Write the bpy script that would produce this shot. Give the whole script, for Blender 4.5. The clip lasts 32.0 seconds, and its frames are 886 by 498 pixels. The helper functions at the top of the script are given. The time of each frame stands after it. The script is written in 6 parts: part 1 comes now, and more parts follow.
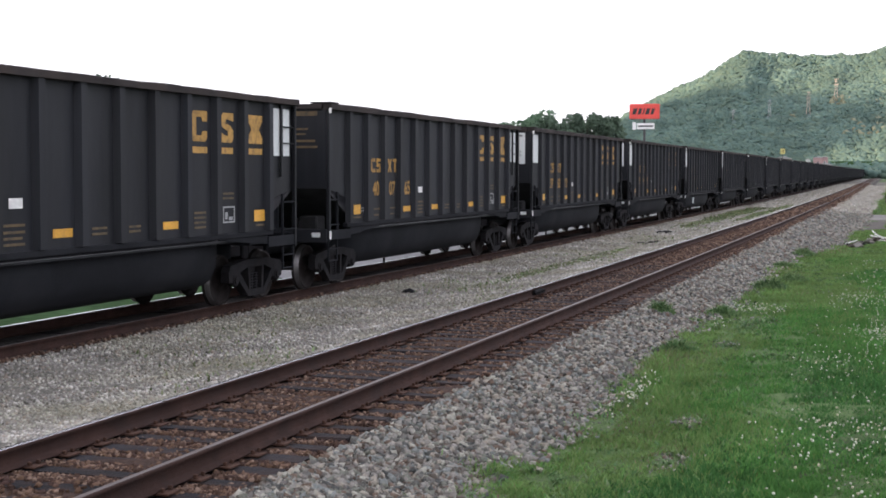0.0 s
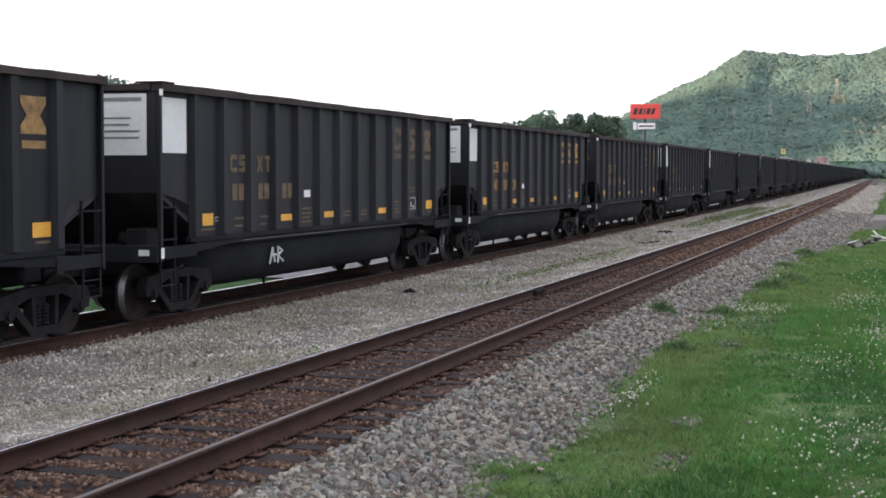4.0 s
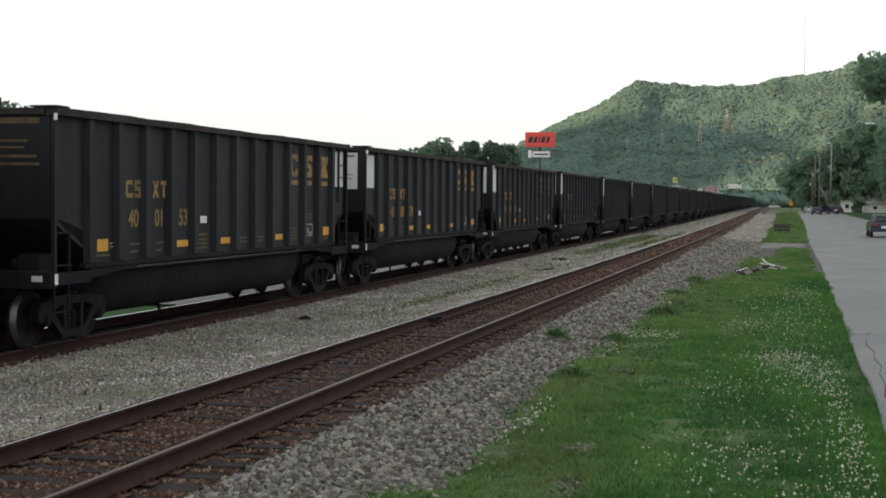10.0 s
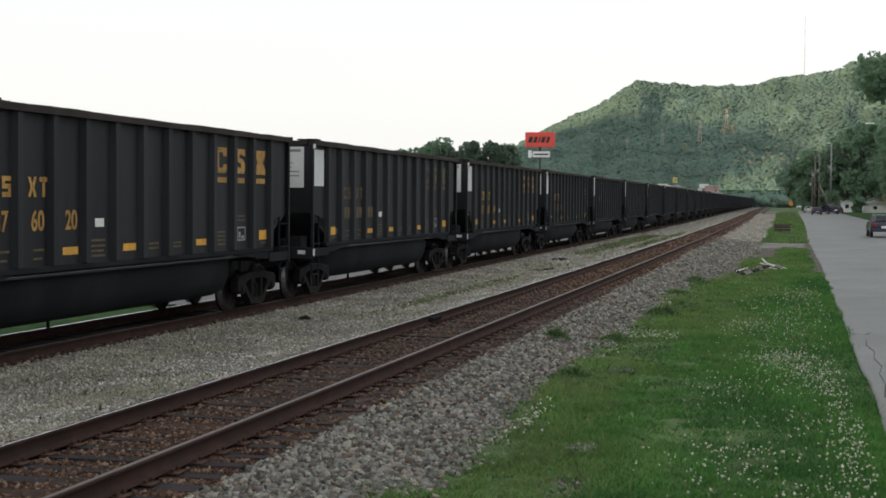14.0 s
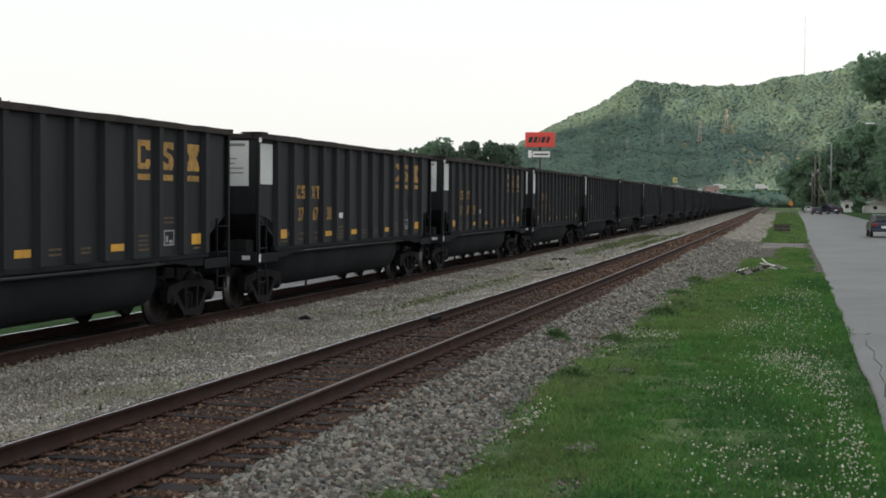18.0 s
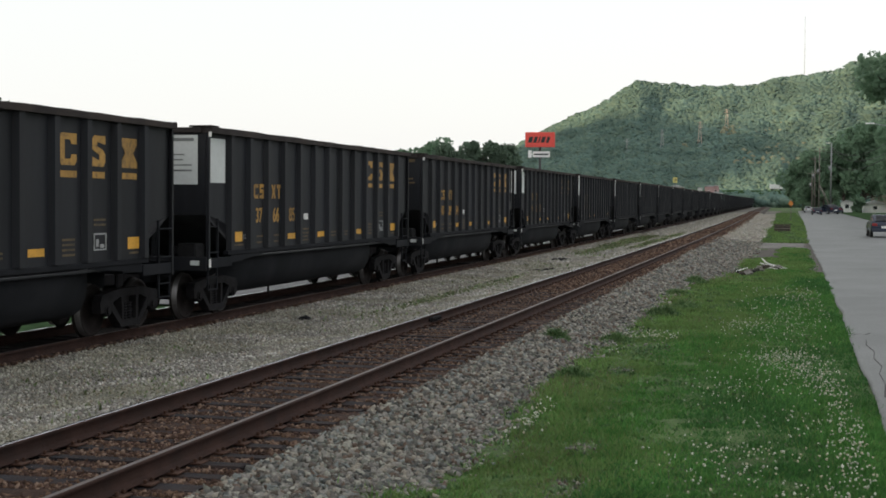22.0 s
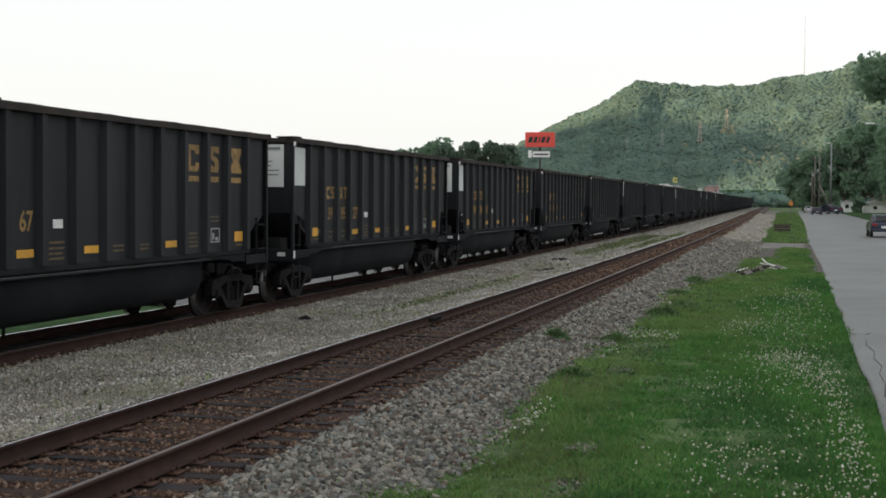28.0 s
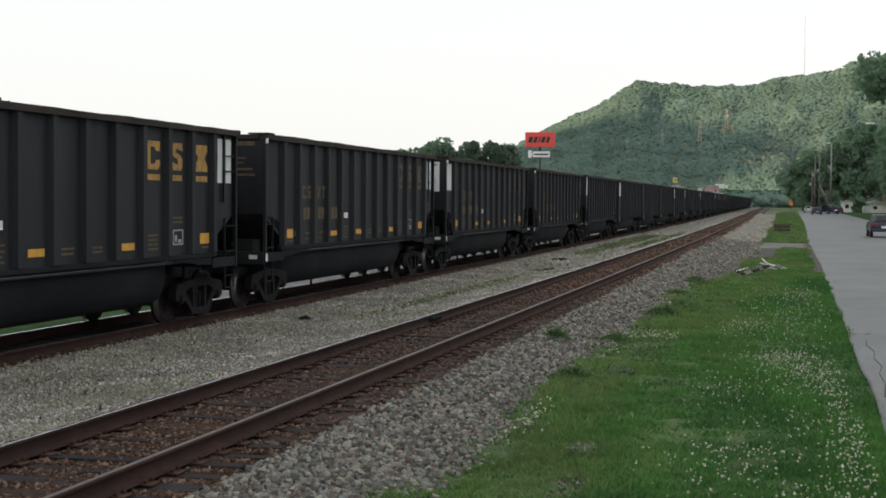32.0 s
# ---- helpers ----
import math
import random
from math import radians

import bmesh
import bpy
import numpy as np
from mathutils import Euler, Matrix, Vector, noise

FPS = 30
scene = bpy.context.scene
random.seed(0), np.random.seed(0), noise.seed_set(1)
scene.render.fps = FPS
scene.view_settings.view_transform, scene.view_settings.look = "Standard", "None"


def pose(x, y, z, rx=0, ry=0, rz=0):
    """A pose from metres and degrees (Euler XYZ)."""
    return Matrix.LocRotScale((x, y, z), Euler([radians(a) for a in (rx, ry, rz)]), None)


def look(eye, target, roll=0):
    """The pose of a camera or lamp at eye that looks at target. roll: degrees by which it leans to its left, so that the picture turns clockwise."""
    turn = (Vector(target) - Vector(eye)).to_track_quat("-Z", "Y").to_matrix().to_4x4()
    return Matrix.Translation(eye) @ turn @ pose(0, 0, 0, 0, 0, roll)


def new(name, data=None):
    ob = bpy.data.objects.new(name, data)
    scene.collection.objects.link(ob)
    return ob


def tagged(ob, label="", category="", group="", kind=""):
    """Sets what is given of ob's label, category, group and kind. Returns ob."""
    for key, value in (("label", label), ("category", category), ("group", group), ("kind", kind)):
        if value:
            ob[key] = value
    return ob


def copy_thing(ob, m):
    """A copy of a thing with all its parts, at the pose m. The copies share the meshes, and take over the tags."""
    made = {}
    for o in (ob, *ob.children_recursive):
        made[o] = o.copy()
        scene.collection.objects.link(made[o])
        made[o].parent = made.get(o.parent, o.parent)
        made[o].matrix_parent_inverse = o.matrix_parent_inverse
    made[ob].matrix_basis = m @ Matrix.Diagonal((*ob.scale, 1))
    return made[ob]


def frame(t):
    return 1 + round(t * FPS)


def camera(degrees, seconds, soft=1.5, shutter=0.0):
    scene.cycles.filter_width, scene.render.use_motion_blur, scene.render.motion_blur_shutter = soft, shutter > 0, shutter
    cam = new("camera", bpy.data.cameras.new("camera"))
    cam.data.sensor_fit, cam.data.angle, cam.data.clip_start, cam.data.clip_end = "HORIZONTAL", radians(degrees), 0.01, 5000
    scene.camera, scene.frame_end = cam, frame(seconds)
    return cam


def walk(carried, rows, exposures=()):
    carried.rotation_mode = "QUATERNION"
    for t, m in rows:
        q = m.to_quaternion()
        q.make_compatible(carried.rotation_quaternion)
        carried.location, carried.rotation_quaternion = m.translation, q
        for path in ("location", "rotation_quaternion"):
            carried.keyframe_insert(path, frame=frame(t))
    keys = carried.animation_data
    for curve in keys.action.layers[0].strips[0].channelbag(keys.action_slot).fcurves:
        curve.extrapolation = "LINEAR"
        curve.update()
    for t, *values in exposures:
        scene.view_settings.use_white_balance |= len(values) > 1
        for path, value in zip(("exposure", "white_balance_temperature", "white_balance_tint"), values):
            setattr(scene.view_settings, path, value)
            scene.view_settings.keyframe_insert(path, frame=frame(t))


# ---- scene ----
# x: to the right of the tracks, y: along the tracks, z: up; z = 0 is the near track's rail top.

EYE = (0.0, 0.0, 2.223)


def aim(yaw, pitch, roll):
    """The camera's pose at the eye: yaw to the left of the tracks, pitch downwards, roll, in degrees."""
    a, b = radians(yaw), radians(pitch)
    way = Vector((-math.sin(a) * math.cos(b), math.cos(a) * math.cos(b), -math.sin(b)))
    return look(EYE, Vector(EYE) + way, roll)


cam = camera(34.31, 32.0, soft=1.75)
walk(cam, [
    (0.0, aim(18.19, 3.078, 0.112)),
    (0.5, aim(18.217, 3.078, 0.112)),
    (6.4, aim(18.217, 3.078, 0.112)),
    (6.7, aim(18.30, 3.078, 0.106)),
    (7.0, aim(18.44, 3.075, 0.100)),
    (7.1, aim(18.40, 3.055, 0.104)),
    (7.2, aim(18.31, 2.995, 0.108)),
    (7.3, aim(18.23, 2.925, 0.112)),
    (7.4, aim(18.11, 2.855, 0.116)),
    (7.5, aim(17.96, 2.765, 0.120)),
    (7.6, aim(17.81, 2.590, 0.124)),
    (7.7, aim(17.74, 2.215, 0.128)),
    (7.8, aim(17.72, 1.850, 0.132)),
    (7.9, aim(17.70, 1.795, 0.136)),
    (8.0, aim(17.67, 1.905, 0.140)),
    (8.1, aim(17.40, 1.995, 0.178)),
    (8.2, aim(17.08, 2.020, 0.216)),
    (8.3, aim(16.60, 1.988, 0.254)),
    (8.4, aim(15.97, 1.988, 0.292)),
    (8.5, aim(15.37, 1.988, 0.330)),
    (8.6, aim(14.75, 1.989, 0.360)),
    (8.7, aim(14.06, 1.989, 0.395)),
    (8.8, aim(14.03, 1.989, 0.410)),
    (9.0, aim(14.06, 1.988, 0.424)),
    (9.3, aim(14.067, 1.988, 0.424)),
    (32.0, aim(14.067, 1.988, 0.424)),
], exposures=[(0.0, 0.78, 6110, 22), (6.0, 0.69, 6130, 22), (7.0, 0.66, 6150, 22), (8.0, 0.59, 6200, 20), (9.0, 0.29, 6370, 15), (11.0, 0.09, 6420, 12), (32.0, 0.07, 6400, 12)])

# ---- world and light ----
SUN_AZ, SUN_EL = 130.0, 9.0  # degrees to the left of the tracks, and up
world = bpy.data.worlds.new("sky")
scene.world = world
world.use_nodes = True
wt = world.node_tree
wt.nodes.clear()
sky = wt.nodes.new("ShaderNodeTexSky")
sky.sky_type, sky.sun_disc = "NISHITA", False
sky.sun_elevation, sky.sun_rotation = radians(SUN_EL), radians(-SUN_AZ)
sky.air_density, sky.dust_density, sky.ozone_density = 1.0, 2.5, 1.0
haze = wt.nodes.new("ShaderNodeMix")
haze.data_type = "RGBA"
haze.inputs[0].default_value = 0.5
haze.inputs[7].default_value = (19.3, 19.4, 18.8, 1)
backg = wt.nodes.new("ShaderNodeBackground")
backg.inputs[1].default_value = 0.088
wout = wt.nodes.new("ShaderNodeOutputWorld")
wt.links.new(sky.outputs[0], haze.inputs[6])
wt.links.new(haze.outputs[2], backg.inputs[0])
wt.links.new(backg.outputs[0], wout.inputs[0])

sun_data = bpy.data.lights.new("sun", "SUN")
sun_data.energy, sun_data.angle, sun_data.color = 4.6, radians(0.6), (1.0, 0.79, 0.48)
sun = new("sun", sun_data)
sun_from = Vector((-math.sin(radians(SUN_AZ)) * math.cos(radians(SUN_EL)),
                   math.cos(radians(SUN_AZ)) * math.cos(radians(SUN_EL)), math.sin(radians(SUN_EL))))
sun.matrix_world = look(sun_from * 100, (0, 0, 0))


# ---- materials ----
def material(name, base, rough=0.7, metal=0.0, vary=0.25, scale=3.0, fine=40.0, fine_vary=0.15, bump=0.0, bump_scale=60.0,
             stain=None, stain_scale=1.2, stain_at=0.55, stain_amount=0.6, per_object=0.0, per_island=0.0, streak=False, spec=0.5):
    """Base colour with variation at two scales, an optional stain, bump, and variation from piece to piece."""
    m = bpy.data.materials.new(name)
    m.use_nodes = True
    t = m.node_tree
    n, l = t.nodes, t.links
    b = n["Principled BSDF"]
    co = n.new("ShaderNodeTexCoord")
    src = co.outputs["Object"]
    if streak:
        mp = n.new("ShaderNodeMapping")
        mp.inputs["Scale"].default_value = (1, 1, 0.12)
        l.new(src, mp.inputs[0])
        src = mp.outputs[0]
    a = n.new("ShaderNodeTexNoise")
    a.inputs["Scale"].default_value, a.inputs["Detail"].default_value = scale, 6
    f = n.new("ShaderNodeTexNoise")
    f.inputs["Scale"].default_value, f.inputs["Detail"].default_value = fine, 3
    l.new(src, a.inputs["Vector"])
    l.new(src, f.inputs["Vector"])
    ra = n.new("ShaderNodeMapRange")
    ra.inputs[1].default_value, ra.inputs[2].default_value = 0.3, 0.7
    ra.inputs[3].default_value, ra.inputs[4].default_value = 1 - vary, 1 + vary
    l.new(a.outputs[0], ra.inputs[0])
    rf = n.new("ShaderNodeMapRange")
    rf.inputs[1].default_value, rf.inputs[2].default_value = 0.3, 0.7
    rf.inputs[3].default_value, rf.inputs[4].default_value = 1 - fine_vary, 1 + fine_vary
    l.new(f.outputs[0], rf.inputs[0])
    mul = n.new("ShaderNodeMath")
    mul.operation = "MULTIPLY"
    l.new(ra.outputs[0], mul.inputs[0])
    l.new(rf.outputs[0], mul.inputs[1])
    value = mul.outputs[0]
    for amount, node, out in ((per_object, "ShaderNodeObjectInfo", "Random"), (per_island, "ShaderNodeNewGeometry", "Random Per Island")):
        if amount:
            o = n.new(node)
            r = n.new("ShaderNodeMapRange")
            r.inputs[3].default_value, r.inputs[4].default_value = 1 - amount, 1 + amount
            l.new(o.outputs[out], r.inputs[0])
            m2 = n.new("ShaderNodeMath")
            m2.operation = "MULTIPLY"
            l.new(value, m2.inputs[0])
            l.new(r.outputs[0], m2.inputs[1])
            value = m2.outputs[0]
    hsv = n.new("ShaderNodeHueSaturation")
    hsv.inputs["Color"].default_value = (*base, 1)
    l.new(value, hsv.inputs["Value"])
    colour = hsv.outputs[0]
    if stain:
        sn = n.new("ShaderNodeTexNoise")
        sn.inputs["Scale"].default_value, sn.inputs["Detail"].default_value = stain_scale, 8
        l.new(src, sn.inputs["Vector"])
        sr = n.new("ShaderNodeMapRange")
        sr.inputs[1].default_value, sr.inputs[2].default_value, sr.inputs[4].default_value = stain_at - 0.08, stain_at + 0.12, stain_amount
        l.new(sn.outputs[0], sr.inputs[0])
        mx = n.new("ShaderNodeMix")
        mx.data_type = "RGBA"
        l.new(sr.outputs[0], mx.inputs[0])
        l.new(colour, mx.inputs[6])
        mx.inputs[7].default_value = (*stain, 1)
        colour = mx.outputs[2]
    l.new(colour, b.inputs["Base Color"])
    b.inputs["Roughness"].default_value, b.inputs["Metallic"].default_value = rough, metal
    b.inputs["Specular IOR Level"].default_value = spec
    if bump:
        bn = n.new("ShaderNodeTexNoise")
        bn.inputs["Scale"].default_value, bn.inputs["Detail"].default_value = bump_scale, 4
        l.new(co.outputs["Object"], bn.inputs["Vector"])
        bb = n.new("ShaderNodeBump")
        bb.inputs["Strength"].default_value, bb.inputs["Distance"].default_value = bump, 0.02
        l.new(bn.outputs[0], bb.inputs["Height"])
        l.new(bb.outputs[0], b.inputs["Normal"])
    return m


def thin(m, colour, amount=0.45):
    """Let light through, as leaves and blades do."""
    n, l = m.node_tree.nodes, m.node_tree.links
    b, out = n["Principled BSDF"], n["Material Output"]
    t = n.new("ShaderNodeBsdfTranslucent")
    t.inputs[0].default_value = (*colour, 1)
    mx = n.new("ShaderNodeMixShader")
    mx.inputs[0].default_value = amount
    l.new(b.outputs[0], mx.inputs[1])
    l.new(t.outputs[0], mx.inputs[2])
    l.new(mx.outputs[0], out.inputs[0])
    return m


def island_hues(m, colours):
    """Let each island of the mesh take one of a few hues."""
    n, l = m.node_tree.nodes, m.node_tree.links
    geo = n.new("ShaderNodeNewGeometry")
    ramp = n.new("ShaderNodeValToRGB")
    ramp.color_ramp.interpolation = "CONSTANT"
    while len(ramp.color_ramp.elements) < len(colours):
        ramp.color_ramp.elements.new(0.5)
    for i, c in enumerate(colours):
        ramp.color_ramp.elements[i].position, ramp.color_ramp.elements[i].color = i / len(colours), (*c, 1)
    l.new(geo.outputs["Random Per Island"], ramp.inputs[0])
    for node in n:
        if node.type == "HUE_SAT":
            l.new(ramp.outputs[0], node.inputs["Color"])
    return m


M = {}
M["paint"] = material("car_black_paint", (0.0097, 0.0109, 0.0146), 0.6, vary=0.45, scale=1.1, fine=9, stain=(0.019, 0.02, 0.0228), stain_scale=1.3, stain_at=0.54, stain_amount=0.65, bump=0.2, bump_scale=4, streak=True, per_object=0.15, spec=0.25)
M["tub"] = material("car_underbody_black", (0.0125, 0.0136, 0.0168), 0.8, vary=0.3, scale=1.2, stain=(0.0175, 0.018, 0.02), stain_amount=0.5, per_object=0.1, spec=0.12)
# Base lifted above the paint to stand in for light bounced under the end.
M["endsheet"] = material("bounce_lifted_end_sheet", (0.036, 0.036, 0.039), 0.9, vary=0.35, scale=2.0, stain=(0.027, 0.027, 0.028), stain_amount=0.6, spec=0.15)
M["chord"] = material("dusty_top_chord", (0.034, 0.029, 0.028), 0.88, vary=0.35, scale=2.0, stain=(0.06, 0.046, 0.04), stain_amount=0.6, bump=0.4, spec=0.2)
M["frame"] = material("grimy_cast_steel", (0.0115, 0.011, 0.0125), 0.85, vary=0.35, scale=6, stain=(0.0165, 0.013, 0.0115), stain_scale=4, stain_amount=0.4, bump=0.3, bump_scale=25, spec=0.15)
M["wheel"] = material("brown_wheel_steel", (0.0135, 0.0105, 0.01), 0.8, vary=0.3, scale=5, bump=0.2, spec=0.2)
M["tread"] = material("worn_wheel_rim", (0.13, 0.125, 0.125), 0.42, metal=0.75, vary=0.2)
M["yellow"] = material("faded_yellow_lettering", (0.37, 0.205, 0.042), 0.65, vary=0.2, scale=4, fine=30, stain=(0.09, 0.06, 0.027), stain_scale=11, stain_at=0.58, stain_amount=0.65, per_object=0.2)
M["fade"] = material("worn_yellow_lettering", (0.26, 0.155, 0.047), 0.7, vary=0.25, scale=5, stain=(0.06, 0.047, 0.028), stain_scale=9, stain_at=0.54, stain_amount=0.6, per_object=0.2)
M["stencil"] = material("grey_white_stencil", (0.34, 0.35, 0.35), 0.6, vary=0.2, scale=9, stain=(0.1, 0.1, 0.1), stain_scale=9, stain_amount=0.6)
M["dull"] = material("dirty_yellow_lettering", (0.105, 0.073, 0.034), 0.75, vary=0.25, scale=6, stain=(0.035, 0.031, 0.025), stain_scale=9, stain_amount=0.65)
M["orange"] = material("yellow_reflector", (0.62, 0.32, 0.03), 0.45, vary=0.12, scale=6, per_object=0.1)
M["white"] = material("white_reflective_plate", (0.6, 0.63, 0.62), 0.6, vary=0.04, scale=1.5, fine=15, fine_vary=0.05, stain=(0.5, 0.52, 0.51), stain_scale=1.6, stain_amount=0.3, per_object=0.05)
M["ink"] = material("grey_ink", (0.16, 0.17, 0.17), 0.7, vary=0.1)
M["tagwhite"] = material("white_edge_tag", (0.7, 0.7, 0.68), 0.5, vary=0.12, scale=8)
M["spray"] = material("pale_spray_paint", (0.5, 0.55, 0.55), 0.6, vary=0.2, scale=5)
M["rail"] = material("rusty_rail_web", (0.037, 0.019, 0.0148), 0.88, vary=0.3, scale=4, fine=60, stain=(0.024, 0.016, 0.0145), stain_scale=3, bump=0.4, spec=0.18)
M["railtop"] = material("worn_rail_head", (0.52, 0.52, 0.55), 0.25, metal=0.9, vary=0.12, scale=3, fine=30, stain=(0.3, 0.26, 0.24), stain_scale=2, stain_at=0.66, stain_amount=0.4)
M["railshine"] = material("polished_rail_head", (0.75, 0.76, 0.8), 0.12, metal=1.0, vary=0.06, scale=3, fine=30)
M["raildull"] = material("dull_rail_head", (0.1, 0.082, 0.076), 0.5, metal=0.5, vary=0.2, scale=3, fine=30, stain=(0.08, 0.055, 0.045), stain_scale=2, stain_at=0.55, stain_amount=0.6)
M["tie"] = material("weathered_tie_wood", (0.0165, 0.0155, 0.018), 0.85, vary=0.3, scale=5, fine=50, fine_vary=0.3, bump=0.6, bump_scale=35, stain=(0.036, 0.021, 0.016), stain_scale=3, stain_at=0.54, stain_amount=0.6, per_object=0.35, spec=0.18)
M["plate"] = material("rusty_tie_plate", (0.05, 0.026, 0.018), 0.85, vary=0.3, scale=10, bump=0.3, spec=0.2)
M["ballast"] = material("ballast_bed", (0.135, 0.128, 0.112), 0.95, vary=0.22, scale=1.2, fine=28, fine_vary=0.5, bump=1.0, bump_scale=26, stain=(0.11, 0.115, 0.078), stain_scale=0.5, stain_at=0.58, stain_amount=0.5, spec=0.2)
# Shade in the gaps between shoulder stones is painted as this darker bed.
M["ballast_gap_shade"] = material("gap_shade_stone_bed", (0.052, 0.048, 0.042), 0.95, vary=0.25, scale=1.2, fine=28, fine_vary=0.5, bump=1.0, bump_scale=26, spec=0.15)
M["ballast_rust"] = material("rusty_ballast_bed", (0.042, 0.025, 0.0185), 0.95, vary=0.3, scale=2, fine=28, fine_vary=0.5, bump=1.0, bump_scale=26, spec=0.2)
# The shadow under the train is put into this darkened ballast colour.
M["ballast_train_shade"] = material("train_shade_ballast", (0.03, 0.0275, 0.0265), 0.95, vary=0.3, scale=1.5, fine=28, fine_vary=0.5, bump=1.0, bump_scale=26, spec=0.15)
M["stone"] = island_hues(material("ballast_stone", (0.2, 0.18, 0.17), 0.92, vary=0.15, scale=20, fine=120, fine_vary=0.25, per_island=0.55, spec=0.2),
                         [(0.177, 0.152, 0.127), (0.167, 0.167, 0.151), (0.092, 0.096, 0.092), (0.267, 0.258, 0.230), (0.134, 0.098, 0.076), (0.140, 0.144, 0.121), (0.118, 0.109, 0.100),
                          (0.207, 0.189, 0.156), (0.156, 0.147, 0.132), (0.121, 0.131, 0.125), (0.193, 0.190, 0.162)])
M["pebble"] = island_hues(material("grey_track_gravel", (0.2, 0.19, 0.17), 0.95, vary=0.32, scale=0.8, fine=120, fine_vary=0.2, per_island=0.42, spec=0.2, stain=(0.22, 0.213, 0.135), stain_scale=0.5, stain_at=0.5, stain_amount=0.42),
                          [(0.325, 0.306, 0.275), (0.286, 0.277, 0.250), (0.369, 0.352, 0.319), (0.314, 0.267, 0.222), (0.233, 0.223, 0.207), (0.424, 0.407, 0.374), (0.275, 0.275, 0.231), (0.193, 0.185, 0.172)])
M["rustone"] = island_hues(material("rust_stained_stone", (0.09, 0.055, 0.038), 0.95, vary=0.15, scale=20, per_island=0.45, spec=0.15),
                           [(0.092, 0.055, 0.037), (0.065, 0.039, 0.029), (0.122, 0.075, 0.049), (0.082, 0.051, 0.038), (0.047, 0.028, 0.023), (0.15, 0.106, 0.08), (0.104, 0.066, 0.047)])
M["soil"] = material("mossy_soil", (0.06, 0.1, 0.033), 0.95, vary=0.35, scale=0.8, fine=18, fine_vary=0.4, bump=0.8, bump_scale=20, stain=(0.09, 0.1, 0.06), stain_scale=0.9, stain_at=0.62, stain_amount=0.4, spec=0.2)
M["meadow"] = material("far_grass", (0.034, 0.068, 0.027), 1.0, vary=0.3, scale=0.25, fine=3, fine_vary=0.3, bump=0.5, bump_scale=6, spec=0.02)
M["grass"] = island_hues(material("grass_blades", (0.07, 0.14, 0.03), 0.75, vary=0.45, scale=0.9, fine=4, per_island=0.6, spec=0.2),
                         [(0.052, 0.158, 0.04), (0.074, 0.192, 0.05), (0.042, 0.13, 0.036), (0.086, 0.19, 0.054), (0.056, 0.152, 0.042)])
M["drygrass"] = island_hues(material("pale_grass_blades", (0.12, 0.15, 0.05), 0.8, vary=0.4, scale=0.9, fine=4, per_island=0.4, spec=0.2),
                            [(0.104, 0.215, 0.064), (0.132, 0.225, 0.074), (0.152, 0.215, 0.082), (0.09, 0.204, 0.058)])
M["deepgrass"] = island_hues(material("dark_grass_blades", (0.05, 0.12, 0.03), 0.75, vary=0.35, scale=0.9, fine=4, per_island=0.5, spec=0.2),
                             [(0.038, 0.118, 0.034), (0.05, 0.142, 0.04), (0.032, 0.1, 0.03), (0.056, 0.138, 0.042)])
M["straw"] = island_hues(material("straw_blades", (0.17, 0.16, 0.09), 0.85, vary=0.3, scale=0.9, fine=4, per_island=0.4, spec=0.15),
                         [(0.165, 0.16, 0.085), (0.14, 0.148, 0.078), (0.195, 0.175, 0.11), (0.12, 0.13, 0.07)])
M["trackweed"] = island_hues(material("thin_track_weeds", (0.11, 0.14, 0.07), 0.8, vary=0.4, scale=0.9, fine=4, per_island=0.4, spec=0.15),
                             [(0.15, 0.205, 0.09), (0.175, 0.21, 0.105), (0.2, 0.205, 0.12), (0.13, 0.19, 0.082)])
M["weed"] = island_hues(material("broad_weed_leaves", (0.07, 0.13, 0.04), 0.7, vary=0.3, scale=1.2, fine=5, per_island=0.35, spec=0.25),
                         [(0.095, 0.175, 0.065), (0.075, 0.15, 0.055), (0.12, 0.185, 0.07), (0.065, 0.135, 0.05), (0.11, 0.165, 0.072)])
M["clover"] = island_hues(material("white_clover_heads", (0.36, 0.37, 0.29), 0.85, vary=0.15, scale=30, per_island=0.3), [(0.43, 0.46, 0.37), (0.37, 0.39, 0.3), (0.5, 0.52, 0.44), (0.36, 0.34, 0.25)])
M["asphalt"] = material("worn_grey_asphalt", (0.122, 0.129, 0.126), 0.62, vary=0.2, scale=0.3, fine=30, fine_vary=0.2, bump=0.4, bump_scale=50, stain=(0.095, 0.1, 0.1), stain_scale=0.5, stain_at=0.58, stain_amount=0.4, spec=0.5)
M["concrete"] = material("pale_concrete", (0.36, 0.36, 0.365), 0.9, vary=0.1, scale=0.3, fine=12, bump=0.3)
M["gravelpath"] = material("grey_gravel_drive", (0.15, 0.143, 0.13), 0.95, vary=0.25, scale=0.6, fine=14, fine_vary=0.3, bump=0.6)
M["dullsteel"] = material("dull_grey_casting", (0.0125, 0.0125, 0.0135), 0.75, vary=0.25, scale=6, bump=0.2, spec=0.2)
M["dirt"] = material("bare_brown_dirt", (0.062, 0.053, 0.043), 0.95, vary=0.3, scale=1.2, fine=10, fine_vary=0.3, bump=0.6, bump_scale=14)
M["bark"] = material("tree_bark", (0.09, 0.075, 0.06), 0.9, vary=0.3, scale=4, bump=0.6, bump_scale=20)
M["leaf"] = material("tree_leaves", (0.095, 0.138, 0.1), 0.8, vary=0.3, scale=0.25, fine=2, per_island=0.35, spec=0.2)
